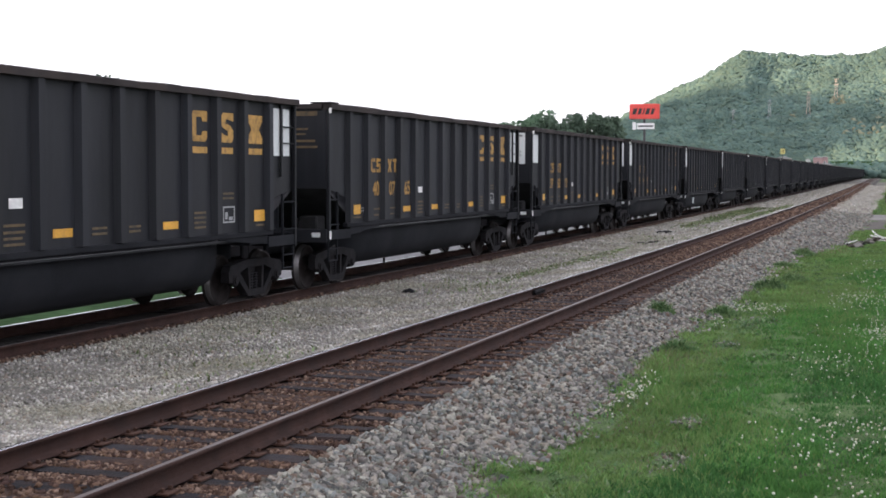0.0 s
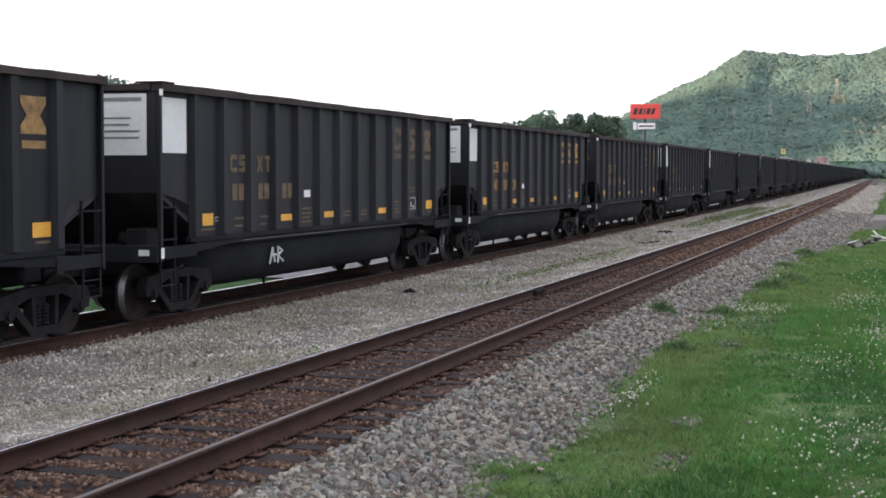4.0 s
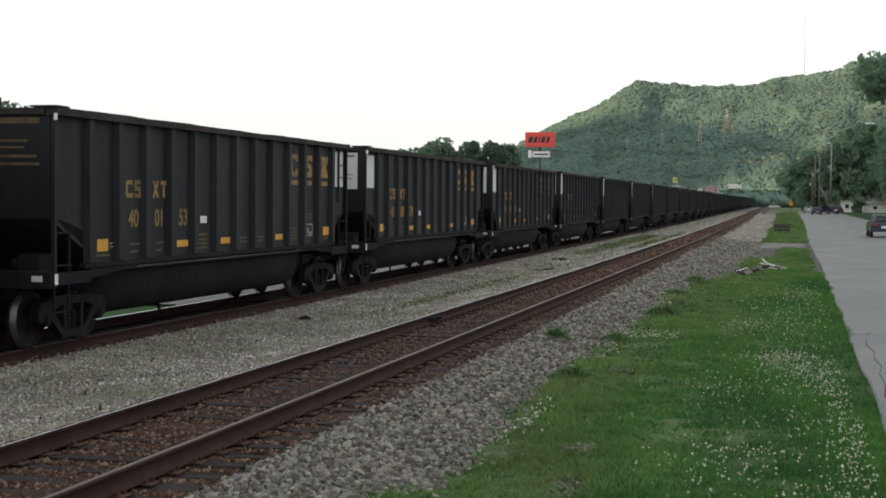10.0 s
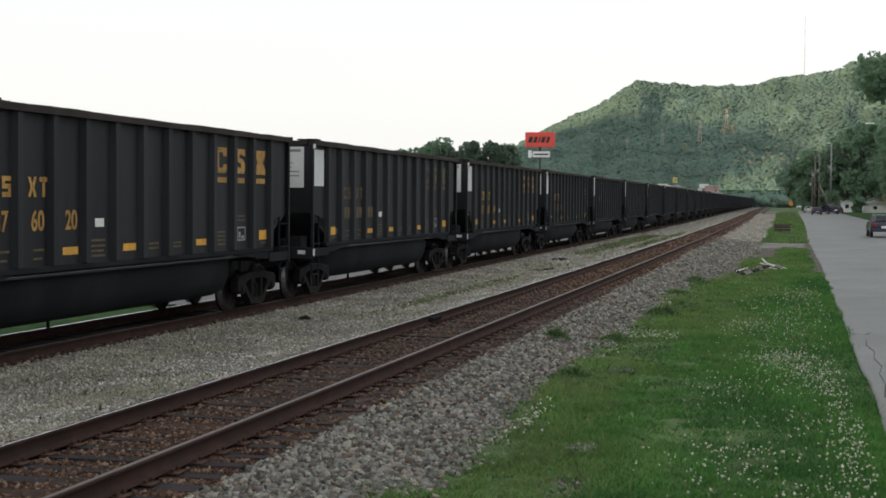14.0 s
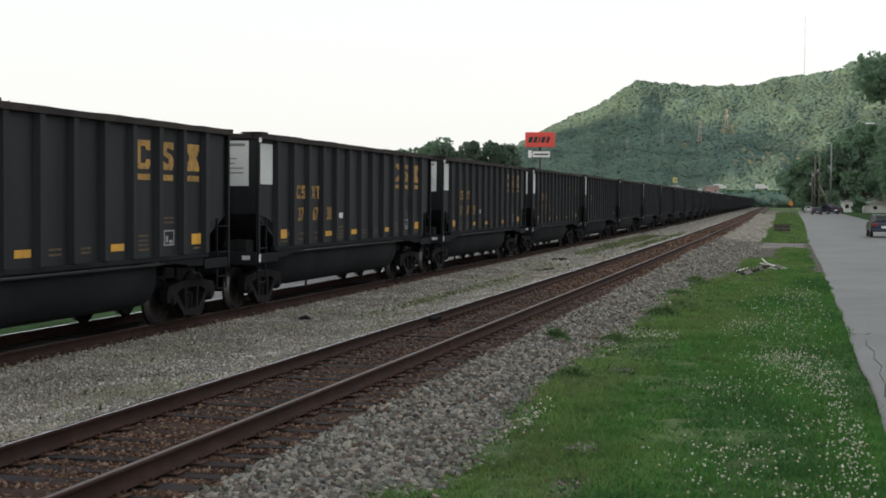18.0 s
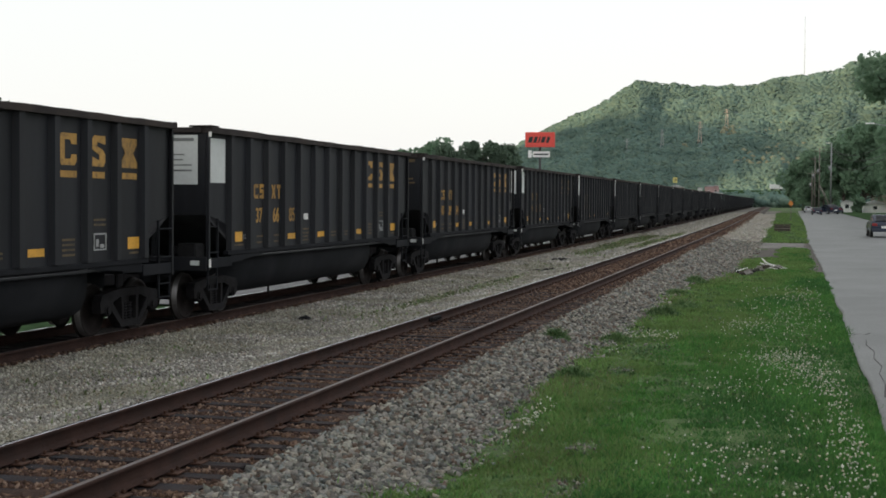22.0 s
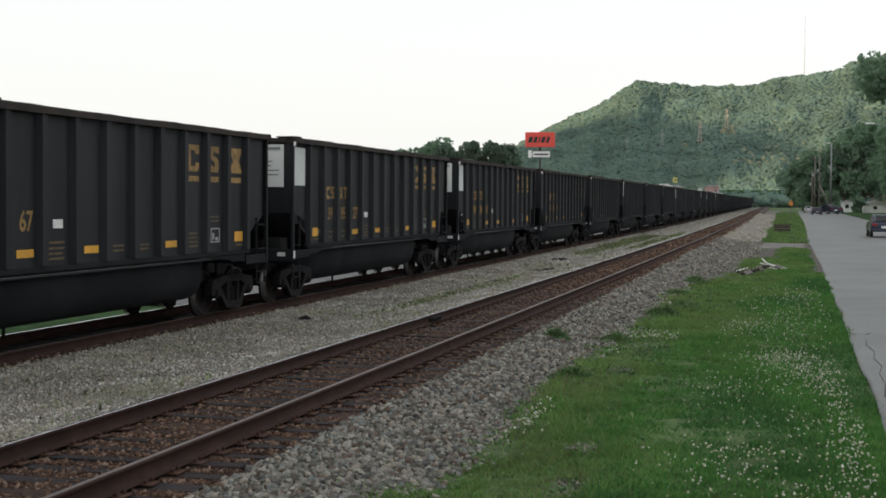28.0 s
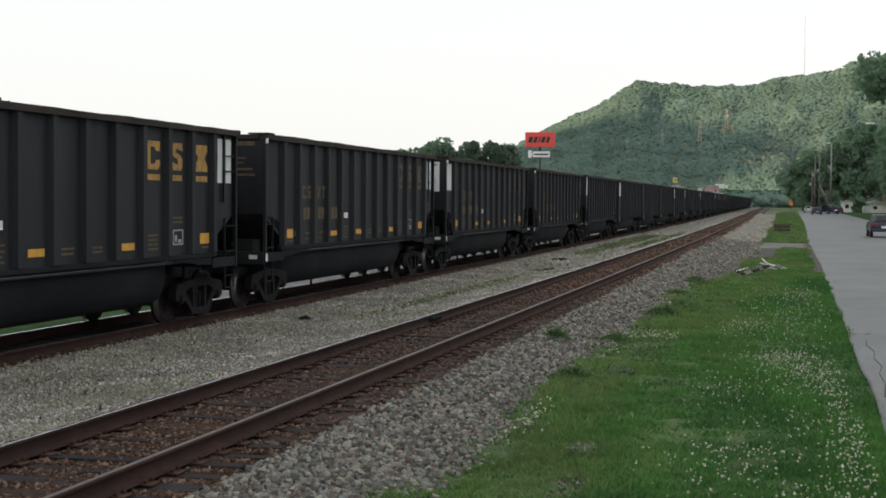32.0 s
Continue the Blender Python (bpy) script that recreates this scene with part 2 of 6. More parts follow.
M["leaf_dark"] = material("dark_tree_leaves", (0.135, 0.212, 0.145), 0.8, vary=0.3, scale=0.25, fine=2, per_island=0.35, spec=0.2)
# Distance haze is put into this colour: paler and bluer than plain foliage.
M["woods"] = island_hues(material("hazed_wooded_hillside", (0.08, 0.11, 0.07), 0.95, vary=0.28, scale=0.016, fine=0.4, fine_vary=0.1, per_island=0.08, spec=0.1),
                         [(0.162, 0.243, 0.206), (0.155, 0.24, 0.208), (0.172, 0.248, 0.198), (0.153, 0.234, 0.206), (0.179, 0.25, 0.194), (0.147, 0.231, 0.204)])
# Undergrowth is paled and blued likewise, so painted haze fills the gaps.
M["hillsoil"] = material("hazed_undergrowth", (0.11, 0.172, 0.155), 0.95, vary=0.2, scale=0.02, fine=0.3, fine_vary=0.2)
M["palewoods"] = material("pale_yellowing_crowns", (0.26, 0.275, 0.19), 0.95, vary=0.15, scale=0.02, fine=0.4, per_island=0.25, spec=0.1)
M["red"] = material("red_sign_face", (0.72, 0.075, 0.055), 0.5, vary=0.05, scale=1)
M["black"] = material("black_sign_paint", (0.015, 0.015, 0.015), 0.5, vary=0.1)
M["signwhite"] = material("white_sign_board", (0.75, 0.76, 0.75), 0.5, vary=0.06, scale=1)
M["steel"] = material("grey_galvanised_steel", (0.3, 0.31, 0.32), 0.5, metal=0.6, vary=0.15, scale=3)
M["pole"] = material("grey_weathered_pole", (0.17, 0.155, 0.135), 0.9, vary=0.2, scale=3, bump=0.4, streak=True)
M["safety"] = material("orange_safety_sign", (0.62, 0.23, 0.045), 0.5, vary=0.08, scale=3)
M["wallwhite"] = material("white_siding", (0.7, 0.71, 0.7), 0.7, vary=0.08, scale=1.5)
M["walltan"] = material("tan_siding", (0.3, 0.26, 0.21), 0.8, vary=0.12, scale=1.5)
M["paleroof"] = material("pale_metal_roof", (0.36, 0.37, 0.37), 0.7, vary=0.12, scale=1.5)
M["pinkwall"] = material("pinkish_plaster_wall", (0.38, 0.25, 0.24), 0.8, vary=0.12, scale=1.5)
M["signyellow"] = material("yellow_sign_face", (0.62, 0.56, 0.2), 0.5, vary=0.06, scale=1)
M["darkpole"] = material("dark_painted_pole", (0.035, 0.036, 0.038), 0.6, vary=0.15, scale=3)
M["crack"] = material("dark_asphalt_crack", (0.035, 0.033, 0.032), 0.95, vary=0.2)
M["roof"] = material("dark_shingle_roof", (0.06, 0.055, 0.055), 0.9, vary=0.25, scale=2)
M["glass"] = material("dark_glass", (0.02, 0.025, 0.03), 0.08, vary=0.1)
M["carpaint"] = material("dark_blue_car_paint", (0.018, 0.026, 0.05), 0.2, vary=0.1, scale=2)
M["carsilver"] = material("silver_car_paint", (0.45, 0.47, 0.5), 0.3, metal=0.5, vary=0.08)
M["tyre"] = material("tyre_rubber", (0.02, 0.02, 0.02), 0.85, vary=0.15)
M["tail"] = material("red_tail_lamp", (0.2, 0.012, 0.012), 0.2, vary=0.05)
M["wire"] = material("power_line", (0.03, 0.03, 0.03), 0.7, vary=0.05)


thin(M["leaf"], (0.165, 0.235, 0.16))
thin(M["leaf_dark"], (0.23, 0.35, 0.22), 0.5)
thin(M["grass"], (0.1, 0.26, 0.055))
thin(M["deepgrass"], (0.06, 0.17, 0.045))
thin(M["straw"], (0.2, 0.19, 0.1), 0.3)
# The light let through the crowns carries the same haze tint.
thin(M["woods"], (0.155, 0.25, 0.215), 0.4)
thin(M["palewoods"], (0.27, 0.28, 0.2), 0.3)
thin(M["drygrass"], (0.16, 0.24, 0.075))


# ---- building helpers ----
def link_mesh(name, me, parent=None, label=""):
    ob = new(name, me)
    if parent:
        ob.parent = parent
    return tagged(ob, label=label)


def part(name, bm, mat, parent=None, label=""):
    """Link a bmesh as one mesh object with a material, or several."""
    me = bpy.data.meshes.new(name)
    bm.normal_update()
    bm.to_mesh(me)
    bm.free()
    for m in (mat if isinstance(mat, (list, tuple)) else [mat]):
        me.materials.append(m)
    return link_mesh(name, me, parent, label)


def mesh_np(name, verts, faces, mat, smooth=False):
    """A mesh from arrays; faces: rows of equal length."""
    me = bpy.data.meshes.new(name)
    v, f = np.asarray(verts, np.float32), np.asarray(faces, np.int32)
    me.vertices.add(len(v))
    me.vertices.foreach_set("co", v.ravel())
    k = f.shape[1]
    me.loops.add(f.size)
    me.loops.foreach_set("vertex_index", f.ravel())
    me.polygons.add(len(f))
    me.polygons.foreach_set("loop_start", np.arange(len(f), dtype=np.int32) * k)
    me.polygons.foreach_set("loop_total", np.full(len(f), k, np.int32))
    if smooth:
        me.polygons.foreach_set("use_smooth", np.ones(len(f), bool))
    me.update(calc_edges=True)
    for m in (mat if isinstance(mat, (list, tuple)) else [mat]):
        me.materials.append(m)
    return me


def box(bm, x0, x1, y0, y1, z0, z1, bevel=0.0, mi=0):
    vs = [bm.verts.new(c) for c in ((x0, y0, z0), (x1, y0, z0), (x1, y1, z0), (x0, y1, z0), (x0, y0, z1), (x1, y0, z1), (x1, y1, z1), (x0, y1, z1))]
    fs = [bm.faces.new([vs[i] for i in q]) for q in ((0, 3, 2, 1), (4, 5, 6, 7), (0, 1, 5, 4), (1, 2, 6, 5), (2, 3, 7, 6), (3, 0, 4, 7))]
    for f in fs:
        f.material_index = mi
    if bevel:
        es = list({e for f in fs for e in f.edges})
        bmesh.ops.bevel(bm, geom=es, offset=bevel, segments=1, affect="EDGES")
    return fs


def boxes(*rows, bevel=0.0):
    bm = bmesh.new()
    for r in rows:
        box(bm, *r, bevel=bevel)
    return bm


def tube(bm, a, b, r0, r1=None, n=8, caps=True, mi=0):
    """A tapered rod from a to b."""
    a, b = Vector(a), Vector(b)
    r1 = r0 if r1 is None else r1
    q = (b - a).to_track_quat("Z", "Y")
    rings = []
    for c, r in ((a, r0), (b, r1)):
        rings.append([bm.verts.new(c + q @ Vector((r * math.cos(2 * math.pi * i / n), r * math.sin(2 * math.pi * i / n), 0))) for i in range(n)])
    fs = [bm.faces.new((rings[0][i], rings[0][(i + 1) % n], rings[1][(i + 1) % n], rings[1][i])) for i in range(n)]
    for f in fs:
        f.smooth = n > 6
    if caps:
        fs += [bm.faces.new(rings[0][::-1]), bm.faces.new(rings[1])]
    for f in fs:
        f.material_index = mi
    return bm


def prism(bm, outline, axis, lo, hi, mi=0):
    """Extrude an outline of pairs along an axis ('x': pairs are y, z; 'y': x, z; 'z': x, y)."""
    def at(p, h):
        return {"x": (h, p[0], p[1]), "y": (p[0], h, p[1]), "z": (p[0], p[1], h)}[axis]
    a = [bm.verts.new(at(p, lo)) for p in outline]
    b = [bm.verts.new(at(p, hi)) for p in outline]
    n = len(outline)
    fs = [bm.faces.new((a[i], a[(i + 1) % n], b[(i + 1) % n], b[i])) for i in range(n)]
    fs += [bm.faces.new(a[::-1]), bm.faces.new(b)]
    for f in fs:
        f.material_index = mi
    bmesh.ops.recalc_face_normals(bm, faces=fs)
    return bm


def empty(name, m=None):
    ob = new(name)
    ob.empty_display_size = 0.3
    if m is not None:
        ob.matrix_basis = m
    return ob


# ---- plan of the line ----
NEAR_C, FAR_C, SIDE = -6.137, -12.54, 1.58  # track centres, half width of a car
FAR_TOP = -0.17
PITCH, LENGTH = 16.18, 14.58


def bend(y):
    """How far the line has swung to the left at y."""
    y = np.asarray(y, float)
    q = np.clip(y, 0, 400)
    return -7.29e-5 * q**2 + 8.78e-8 * q**3 - 0.0162 * np.clip(y - 400, 0, None)


def street(y):
    """How far the street draws away from the track at y."""
    return 0.0127 * np.clip(np.asarray(y, float) - 100, 0, 400)


def lawn_edge(y):
    """The ragged line where ballast gives way to grass."""
    y = np.asarray(y, float)
    line = np.interp(y, [0, 12, 20, 30, 46, 50.5, 60, 84, 98, 298, 400], [-3.3, -3.38, -3.42, -3.36, -3.38, -2.35, -2.1, -2.1, -2.05, -1.1, 0.5])
    return line + 0.05 * np.sin(y * 0.9 + 1) + 0.06 * np.sin(y * 2.3 + 2) + 0.05 * np.sin(y * 5.1)


def heading(y):
    return math.degrees(-math.atan(float(bend(y + 1) - bend(y - 1)) / 2))


def gone(t):
    """How far the train has rolled towards the camera since t = 13."""
    lag = float(np.interp(t, [0, 6, 9, 13, 17, 19, 20, 22, 25, 28, 30, 32], [0, 0, -0.03, 0, 0, 0.14, 0.14, -0.05, -0.05, 0.05, 0.12, 0]))
    return 3.66463752e-04 * t**3 - 3.97801647e-02 * t**2 + 13.9738678 * t - 175.723184 + lag


def level(u):
    """The ground's height across the line, u metres from the (bent) axis."""
    return np.interp(u, [-3000, -60, -30, -17, -15.2, -14.1, -13.45, -13.3, -11.8, -11.65, -11.0, -9.6, -8.6, -7.6, -7.4, -4.85, -4.6, -4.2, -3.5, -2.5, 0.8, 1.0, 6, 9.8, 14, 3000],
                     [-0.75, -0.75, -0.75, -0.75, -0.75, -0.40, -0.34, -0.37, -0.37, -0.31, -0.33, -0.38, -0.34, -0.22, -0.214, -0.214, -0.215, -0.30, -0.44, -0.46, -0.46, -0.47, -0.36, -0.32, -0.1, 1.5])


# ---- ground, one sheet to the horizon ----
def grid_rows():
    y, rows = -80.0, []
    while y < 3200:
        rows.append(y)
        y += 0.5 if 4 < y < 70 else 2.0 if y < 160 else 10.0 if y < 500 else 60.0
    return np.array(rows)


def build_ground():
    ys = grid_rows()
    us = np.array([-3000, -800, -200, -90, -60, -40, -30, -22, -17, -16, -15.2, -14.6, -14.1, -13.45, -13.3, -12.5, -11.8, -11.65, -11.35, -10.3, -9.6, -9.1, -8.6, -8.1, -7.6, -7.1,
                   -6.9, -6.1, -5.4, -5.1, -4.75, -4.45, -4.2, -3.85, -3.5, -3.0, -2.5, -2.0, -1.5, -1.0, -0.5, 0, 0.4, 0.8, 1.0, 3, 6, 9, 11, 14, 20, 40, 100, 400, 3000])
    U, Y = np.meshgrid(us, ys)
    X = U + bend(Y) * np.clip(1 - np.abs(U) / 900, 0, 1)
    Z = level(U)
    rng = np.random.default_rng(3)
    Z = Z + rng.normal(0, 0.012, Z.shape) * ((U > -11) & (U < 0.6) & (Y < 160))
    nu = len(us)
    v = np.stack([X, Y, Z], -1).reshape(-1, 3)
    i = np.arange((len(ys) - 1) * nu).reshape(-1, nu)[:, :-1].ravel()
    f = np.stack([i, i + 1, i + 1 + nu, i + nu], 1)
    me = mesh_np("ground", v, f, [M["soil"], M["ballast"], M["ballast_rust"], M["meadow"], M["ballast_train_shade"], M["ballast_gap_shade"]])
    mid = (us[:-1] + us[1:]) / 2
    kind = np.where((mid > -15.2) & (mid < -3.5), 1, np.where(mid < -15.2, 3, np.where(mid > 9, 3, 0)))
    kind = np.where((mid > NEAR_C - 0.8) & (mid < -4.6), 2, kind)
    # Painted train shadow, here beside the rail and below around FAR_C.
    kind = np.where((mid > -11.65) & (mid < -11.3), 4, kind)
    # Bed with the painted gap shade, below the shoulder stones.
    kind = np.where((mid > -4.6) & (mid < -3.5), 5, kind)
    kind = np.where((np.abs(mid - FAR_C) < 1.0), 4, kind)
    cell = np.tile(kind, (len(ys) - 1, 1))
    my = ((ys[:-1] + ys[1:]) / 2)[:, None]
    cell = np.where((mid[None] > -3.6) & (mid[None] < lawn_edge(my)) & (my > 47) & (my < 420), 1, cell)
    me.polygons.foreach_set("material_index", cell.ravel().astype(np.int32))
    me.update()
    tagged(link_mesh("ground", me), "flat trackside ground of grey ballast, soil and grass", "ground", kind="structure")


build_ground()


def strip(name, u0, u1, y0, y1, lift, mat, label, category, edge=0.0, step=2.0):
    """A flat strip that follows the line, with thickness and a ragged edge."""
    ys = np.arange(y0, y1 + step, step)
    rng = np.random.default_rng(len(name))
    a = u0 + rng.normal(0, 1, len(ys)) * edge
    b = np.full(len(ys), float(u1))
    v = []
    for y, p, q in zip(ys, a, b):
        off = float(street(y)) if name == "road" else 0.0
        cx = float(bend(y)) + off
        zz = float(level(np.array(p + off + 0.2))) + lift
        zq = float(level(np.array(q + off - 0.2))) + lift
        v += [(p + cx, y, zz - 0.12), (p + cx, y, zz - 0.006), (p + 0.06 + cx, y, zz), (q + cx, y, zq), (q + cx, y, zq - 0.12)]
    f = []
    for i in range(len(ys) - 1):
        for k in range(4):
            f.append((5 * i + k, 5 * i + 5 + k, 5 * i + 6 + k, 5 * i + 1 + k))
    return tagged(link_mesh(name, mesh_np(name, v, np.array(f)[:, ::-1], mat)), label, category, kind="structure")


strip("road", 1.0, 9.6, -60, 420, 0.05, M["asphalt"], "worn grey asphalt street beside the railway", "road", 0.035)
strip("driveway", -2.05, 1.0, 84, 95, 0.02, M["gravelpath"], "grey gravel drive crossing the grass verge", "driveway", 0.2)
strip("dirt_patch", -1.95, -0.75, 70, 84, 0.012, M["dirt"], "bare dark dirt beside the gravel drive", "soil", 0.25)
strip("road_edge_soil", 0.66, 1.0, 56, 99, 0.03, M["dirt"], "strip of bare soil along the street's edge", "soil", 0.09, 1.0)


def build_crack(pts, width):
    rng = random.Random(len(pts))
    bm = bmesh.new()
    for (ax, ay), (bx, by) in zip(pts, pts[1:]):
        z = float(level(np.array(ax))) + 0.054
        w = width * rng.uniform(0.5, 1.3)
        ring = [bm.verts.new(c) for c in ((ax - w, ay, z), (ax + w, ay, z), (bx + w, by, z + float(level(np.array(bx)) - level(np.array(ax)))), (bx - w, by, z + float(level(np.array(bx)) - level(np.array(ax)))))]
        bm.faces.new(ring)
    part("crack", bm, M["crack"], bpy.data.objects["road"])


build_crack([(1.22, 28.6), (1.17, 27.6), (1.26, 26.4), (1.2, 25.2), (1.27, 24.0), (1.18, 23.0), (1.2, 21.6), (1.12, 20.2)], 0.012)
build_crack([(0.98, 29.5), (1.1, 29.9), (1.24, 29.7), (1.36, 30.1)], 0.03)
build_crack([(1.9, 34), (2.5, 33.6), (3.3, 34.2), (4.4, 33.8), (5.4, 34.1)], 0.02)
build_crack([(2.2, 58), (3.1, 57.2), (4.2, 57.8), (5.6, 57.4)], 0.04)
strip("far_pavement", -62, -16.4, 36, 420, 0.06, M["concrete"], "pale paved yard beyond the tracks", "pavement", 0.3, 10.0)


# ---- the two tracks ----
RAIL = [(-0.075, 0), (0.075, 0), (0.075, 0.012), (0.02, 0.03), (0.009, 0.045), (0.009, 0.125), (0.034, 0.14), (0.036, 0.162), (0.026, 0.172),
        (-0.026, 0.172), (-0.036, 0.162), (-0.034, 0.14), (-0.009, 0.125), (-0.009, 0.045), (-0.02, 0.03), (-0.075, 0.012)]


def build_rail(centre, top, parent, y1, head="railtop"):
    ys = np.concatenate([np.arange(-60, 120, 5.0), np.arange(120, y1, 20.0)])
    n, v, f, mi = len(RAIL), [], [], []
    for y in ys:
        cx = float(bend(y)) + centre
        v += [(cx + px, y, top - 0.172 + pz) for px, pz in RAIL]
    for i in range(len(ys) - 1):
        for k in range(n):
            f.append((n * i + k, n * i + (k + 1) % n, n * (i + 1) + (k + 1) % n, n * (i + 1) + k))
            mi.append(1 if k in (8,) else 0)
    me = mesh_np("rail", v, f, [M["rail"], M[head]])
    me.polygons.foreach_set("material_index", np.array(mi, np.int32))
    me.update()
    return link_mesh("rail", me, parent, "rust-brown steel rail with a bright worn top")


def tie_mesh(seed):
    rng = random.Random(seed)
    bm = bmesh.new()
    box(bm, -1.30, 1.30, -0.115, 0.115, -0.17, 0.0, bevel=0.012)
    for v in bm.verts:
        v.co += Vector((rng.uniform(-0.03, 0.03) if abs(v.co.x) > 1 else 0, rng.uniform(-0.01, 0.01), rng.uniform(-0.012, 0.004)))
    me = bpy.data.meshes.new("tie")
    bm.to_mesh(me)
    bm.free()
    me.materials.append(M["tie"])
    return me


def plate_mesh():
    bm = bmesh.new()
    box(bm, -0.17, 0.17, -0.095, 0.095, 0, 0.02, bevel=0.005)
    for sx in (-0.11, 0.105):
        for sy in (-0.06, 0.06):
            box(bm, sx - 0.016, sx + 0.016, sy - 0.016, sy + 0.016, 0.02, 0.055, bevel=0.005)
    me = bpy.data.meshes.new("tie_plate")
    bm.to_mesh(me)
    bm.free()
    me.materials.append(M["plate"])
    return me


TIE_AT = []
TIES, PLATE = [tie_mesh(i) for i in range(6)], plate_mesh()


def build_track(name, centre, top, label, near_ties, far_to):
    track = tagged(empty(name), label, "railway track", kind="structure")
    for s in (-0.7525, 0.7525):
        build_rail(centre + s, top, track, 900, "raildull" if s > 0 else "railshine" if near_ties < 200 else "railtop")
    rng = random.Random(int(abs(centre) * 10))
    y, k, rest, rest_f = -3.0, 0, [], []
    while y < far_to:
        cx = float(bend(y)) + centre + rng.uniform(-0.03, 0.03)
        turn = heading(y) + rng.uniform(-1.2, 1.2)
        z = top - 0.192 + rng.uniform(-0.012, 0.006)
        if near_ties > 200:
            TIE_AT.append(y)
        m = pose(cx, y, z, rng.uniform(-0.6, 0.6), 0, turn)
        if k < near_ties:
            ob = link_mesh("tie", TIES[rng.randrange(6)], track)
            ob.matrix_basis = m
            if 8 < k < 125 and near_ties > 200:
                for s in (-0.7525, 0.7525):
                    pl = link_mesh("tie_plate", PLATE, track)
                    pl.matrix_basis = pose(float(bend(y)) + centre + s, y, top - 0.19, 0, 0, turn)
        else:
            b = len(rest)
            rest += [m @ Vector(c) for c in ((-1.3, -0.11, -0.1), (1.3, -0.11, -0.1), (1.3, 0.11, -0.1), (-1.3, 0.11, -0.1), (-1.3, -0.11, 0), (1.3, -0.11, 0), (1.3, 0.11, 0), (-1.3, 0.11, 0))]
            rest_f += [(b + 4, b + 5, b + 6, b + 7), (b, b + 1, b + 5, b + 4), (b + 1, b + 2, b + 6, b + 5), (b + 2, b + 3, b + 7, b + 6), (b + 3, b, b + 4, b + 7)]
        y += 0.52 + rng.uniform(-0.03, 0.03)
        k += 1
    if rest:
        tagged(link_mesh("far_ties", mesh_np("far_ties", rest, rest_f, M["tie"]), track), kind="stuff")
    return track


near_track = build_track("near_track", NEAR_C, 0.0, "empty railway track with rusty rails on wooden ties", 298, 330)
far_track = build_track("far_track", FAR_C, FAR_TOP, "railway track carrying the moving coal train", 140, 120)

# joint bars on the near track's far rail
for jy in (26.9,):
    bm = bmesh.new()
    for s in (-1, 1):
        box(bm, NEAR_C - 0.7525 + s * 0.026 - 0.014, NEAR_C - 0.7525 + s * 0.026 + 0.014, jy - 0.33, jy + 0.33, -0.135, -0.04, bevel=0.006)
        for b in range(4):
            tube(bm, (NEAR_C - 0.7525 + s * 0.03, jy - 0.24 + 0.16 * b, -0.09), (NEAR_C - 0.7525 + s * 0.075, jy - 0.24 + 0.16 * b, -0.09), 0.018, n=6)
    part("joint_bar", bm, M["frame"], near_track, "dark bolted joint bar on the rail")


# ---- coal cars ----
def yy(y):
    """Metres from a car's front end to its own centre's space."""
    return y - LENGTH / 2


RIBS = [1.15 + 1.0233 * i for i in range(13)]
SILL, TOP = 1.28, 3.74
FACE = SIDE - 0.10  # the panels' plane behind the ribs


def side_outline():
    """The side's outline, with the notch over the platform at either end."""
    notch = [(0.0, 2.04), (0.3, 2.02), (0.72, 1.94), (1.02, 1.85), (1.12, 1.77), (1.16, 1.64), (1.16, SILL)]
    return [(yy(y), z) for y, z in notch] + [(yy(LENGTH - y), z) for y, z in notch[::-1]] + [(yy(LENGTH), TOP - 0.06), (yy(0), TOP - 0.06)]


def side_wall(s):
    lo, hi = sorted((s * (FACE - 0.012), s * FACE))
    return prism(bmesh.new(), side_outline(), "x", lo, hi)


def build_body(car):
    """Walls, ends, sloped end sheets and floor of the open box."""
    for s in (1, -1):
        part("side_wall", side_wall(s), M["paint"], car, "black steel side with painted marks" if s > 0 else "")
        yo, yi = s * (LENGTH / 2 - 0.02), s * (LENGTH / 2 - 1.9)
        part("end_wall", boxes((-FACE + 0.013, FACE - 0.013, *sorted((s * (LENGTH / 2 - 0.029), s * (LENGTH / 2 - 0.001))), 2.06, TOP - 0.06)), M["paint"], car)
        part("slope_sheet", prism(bmesh.new(), [(yo, 2.12), (yo, 2.05), (yi, 1.16), (yi, 1.24)], "x", -FACE + 0.014, FACE - 0.014), M["endsheet"], car)
        for y in RIBS:
            part("rib", rib_mesh(bmesh.new(), y, s), M["paint"], car)
    part("floor_sheet", boxes((-FACE + 0.014, FACE - 0.014, yy(1.9), yy(LENGTH - 1.9), 1.172, 1.2)), M["paint"], car)


def far_body():
    """The ribbed open box as one folded shell."""
    right = [(FACE, yy(0.0))]
    for y in RIBS:
        right += [(FACE, yy(y - 0.12)), (SIDE, yy(y - 0.075)), (SIDE, yy(y + 0.075)), (FACE, yy(y + 0.12))]
    right += [(FACE, yy(LENGTH))]
    bm = bmesh.new()
    prism(bm, right + [(-x, y) for x, y in right[::-1]], "z", SILL - 0.1, TOP - 0.1)
    return bm


def rib_mesh(bm, y, s=1):
    prism(bm, [(s * (FACE + 0.0005), yy(y - 0.12)), (s * SIDE, yy(y - 0.075)), (s * SIDE, yy(y + 0.075)), (s * (FACE + 0.0005), yy(y + 0.12))], "z", SILL + 0.065, TOP - 0.115)
    return bm


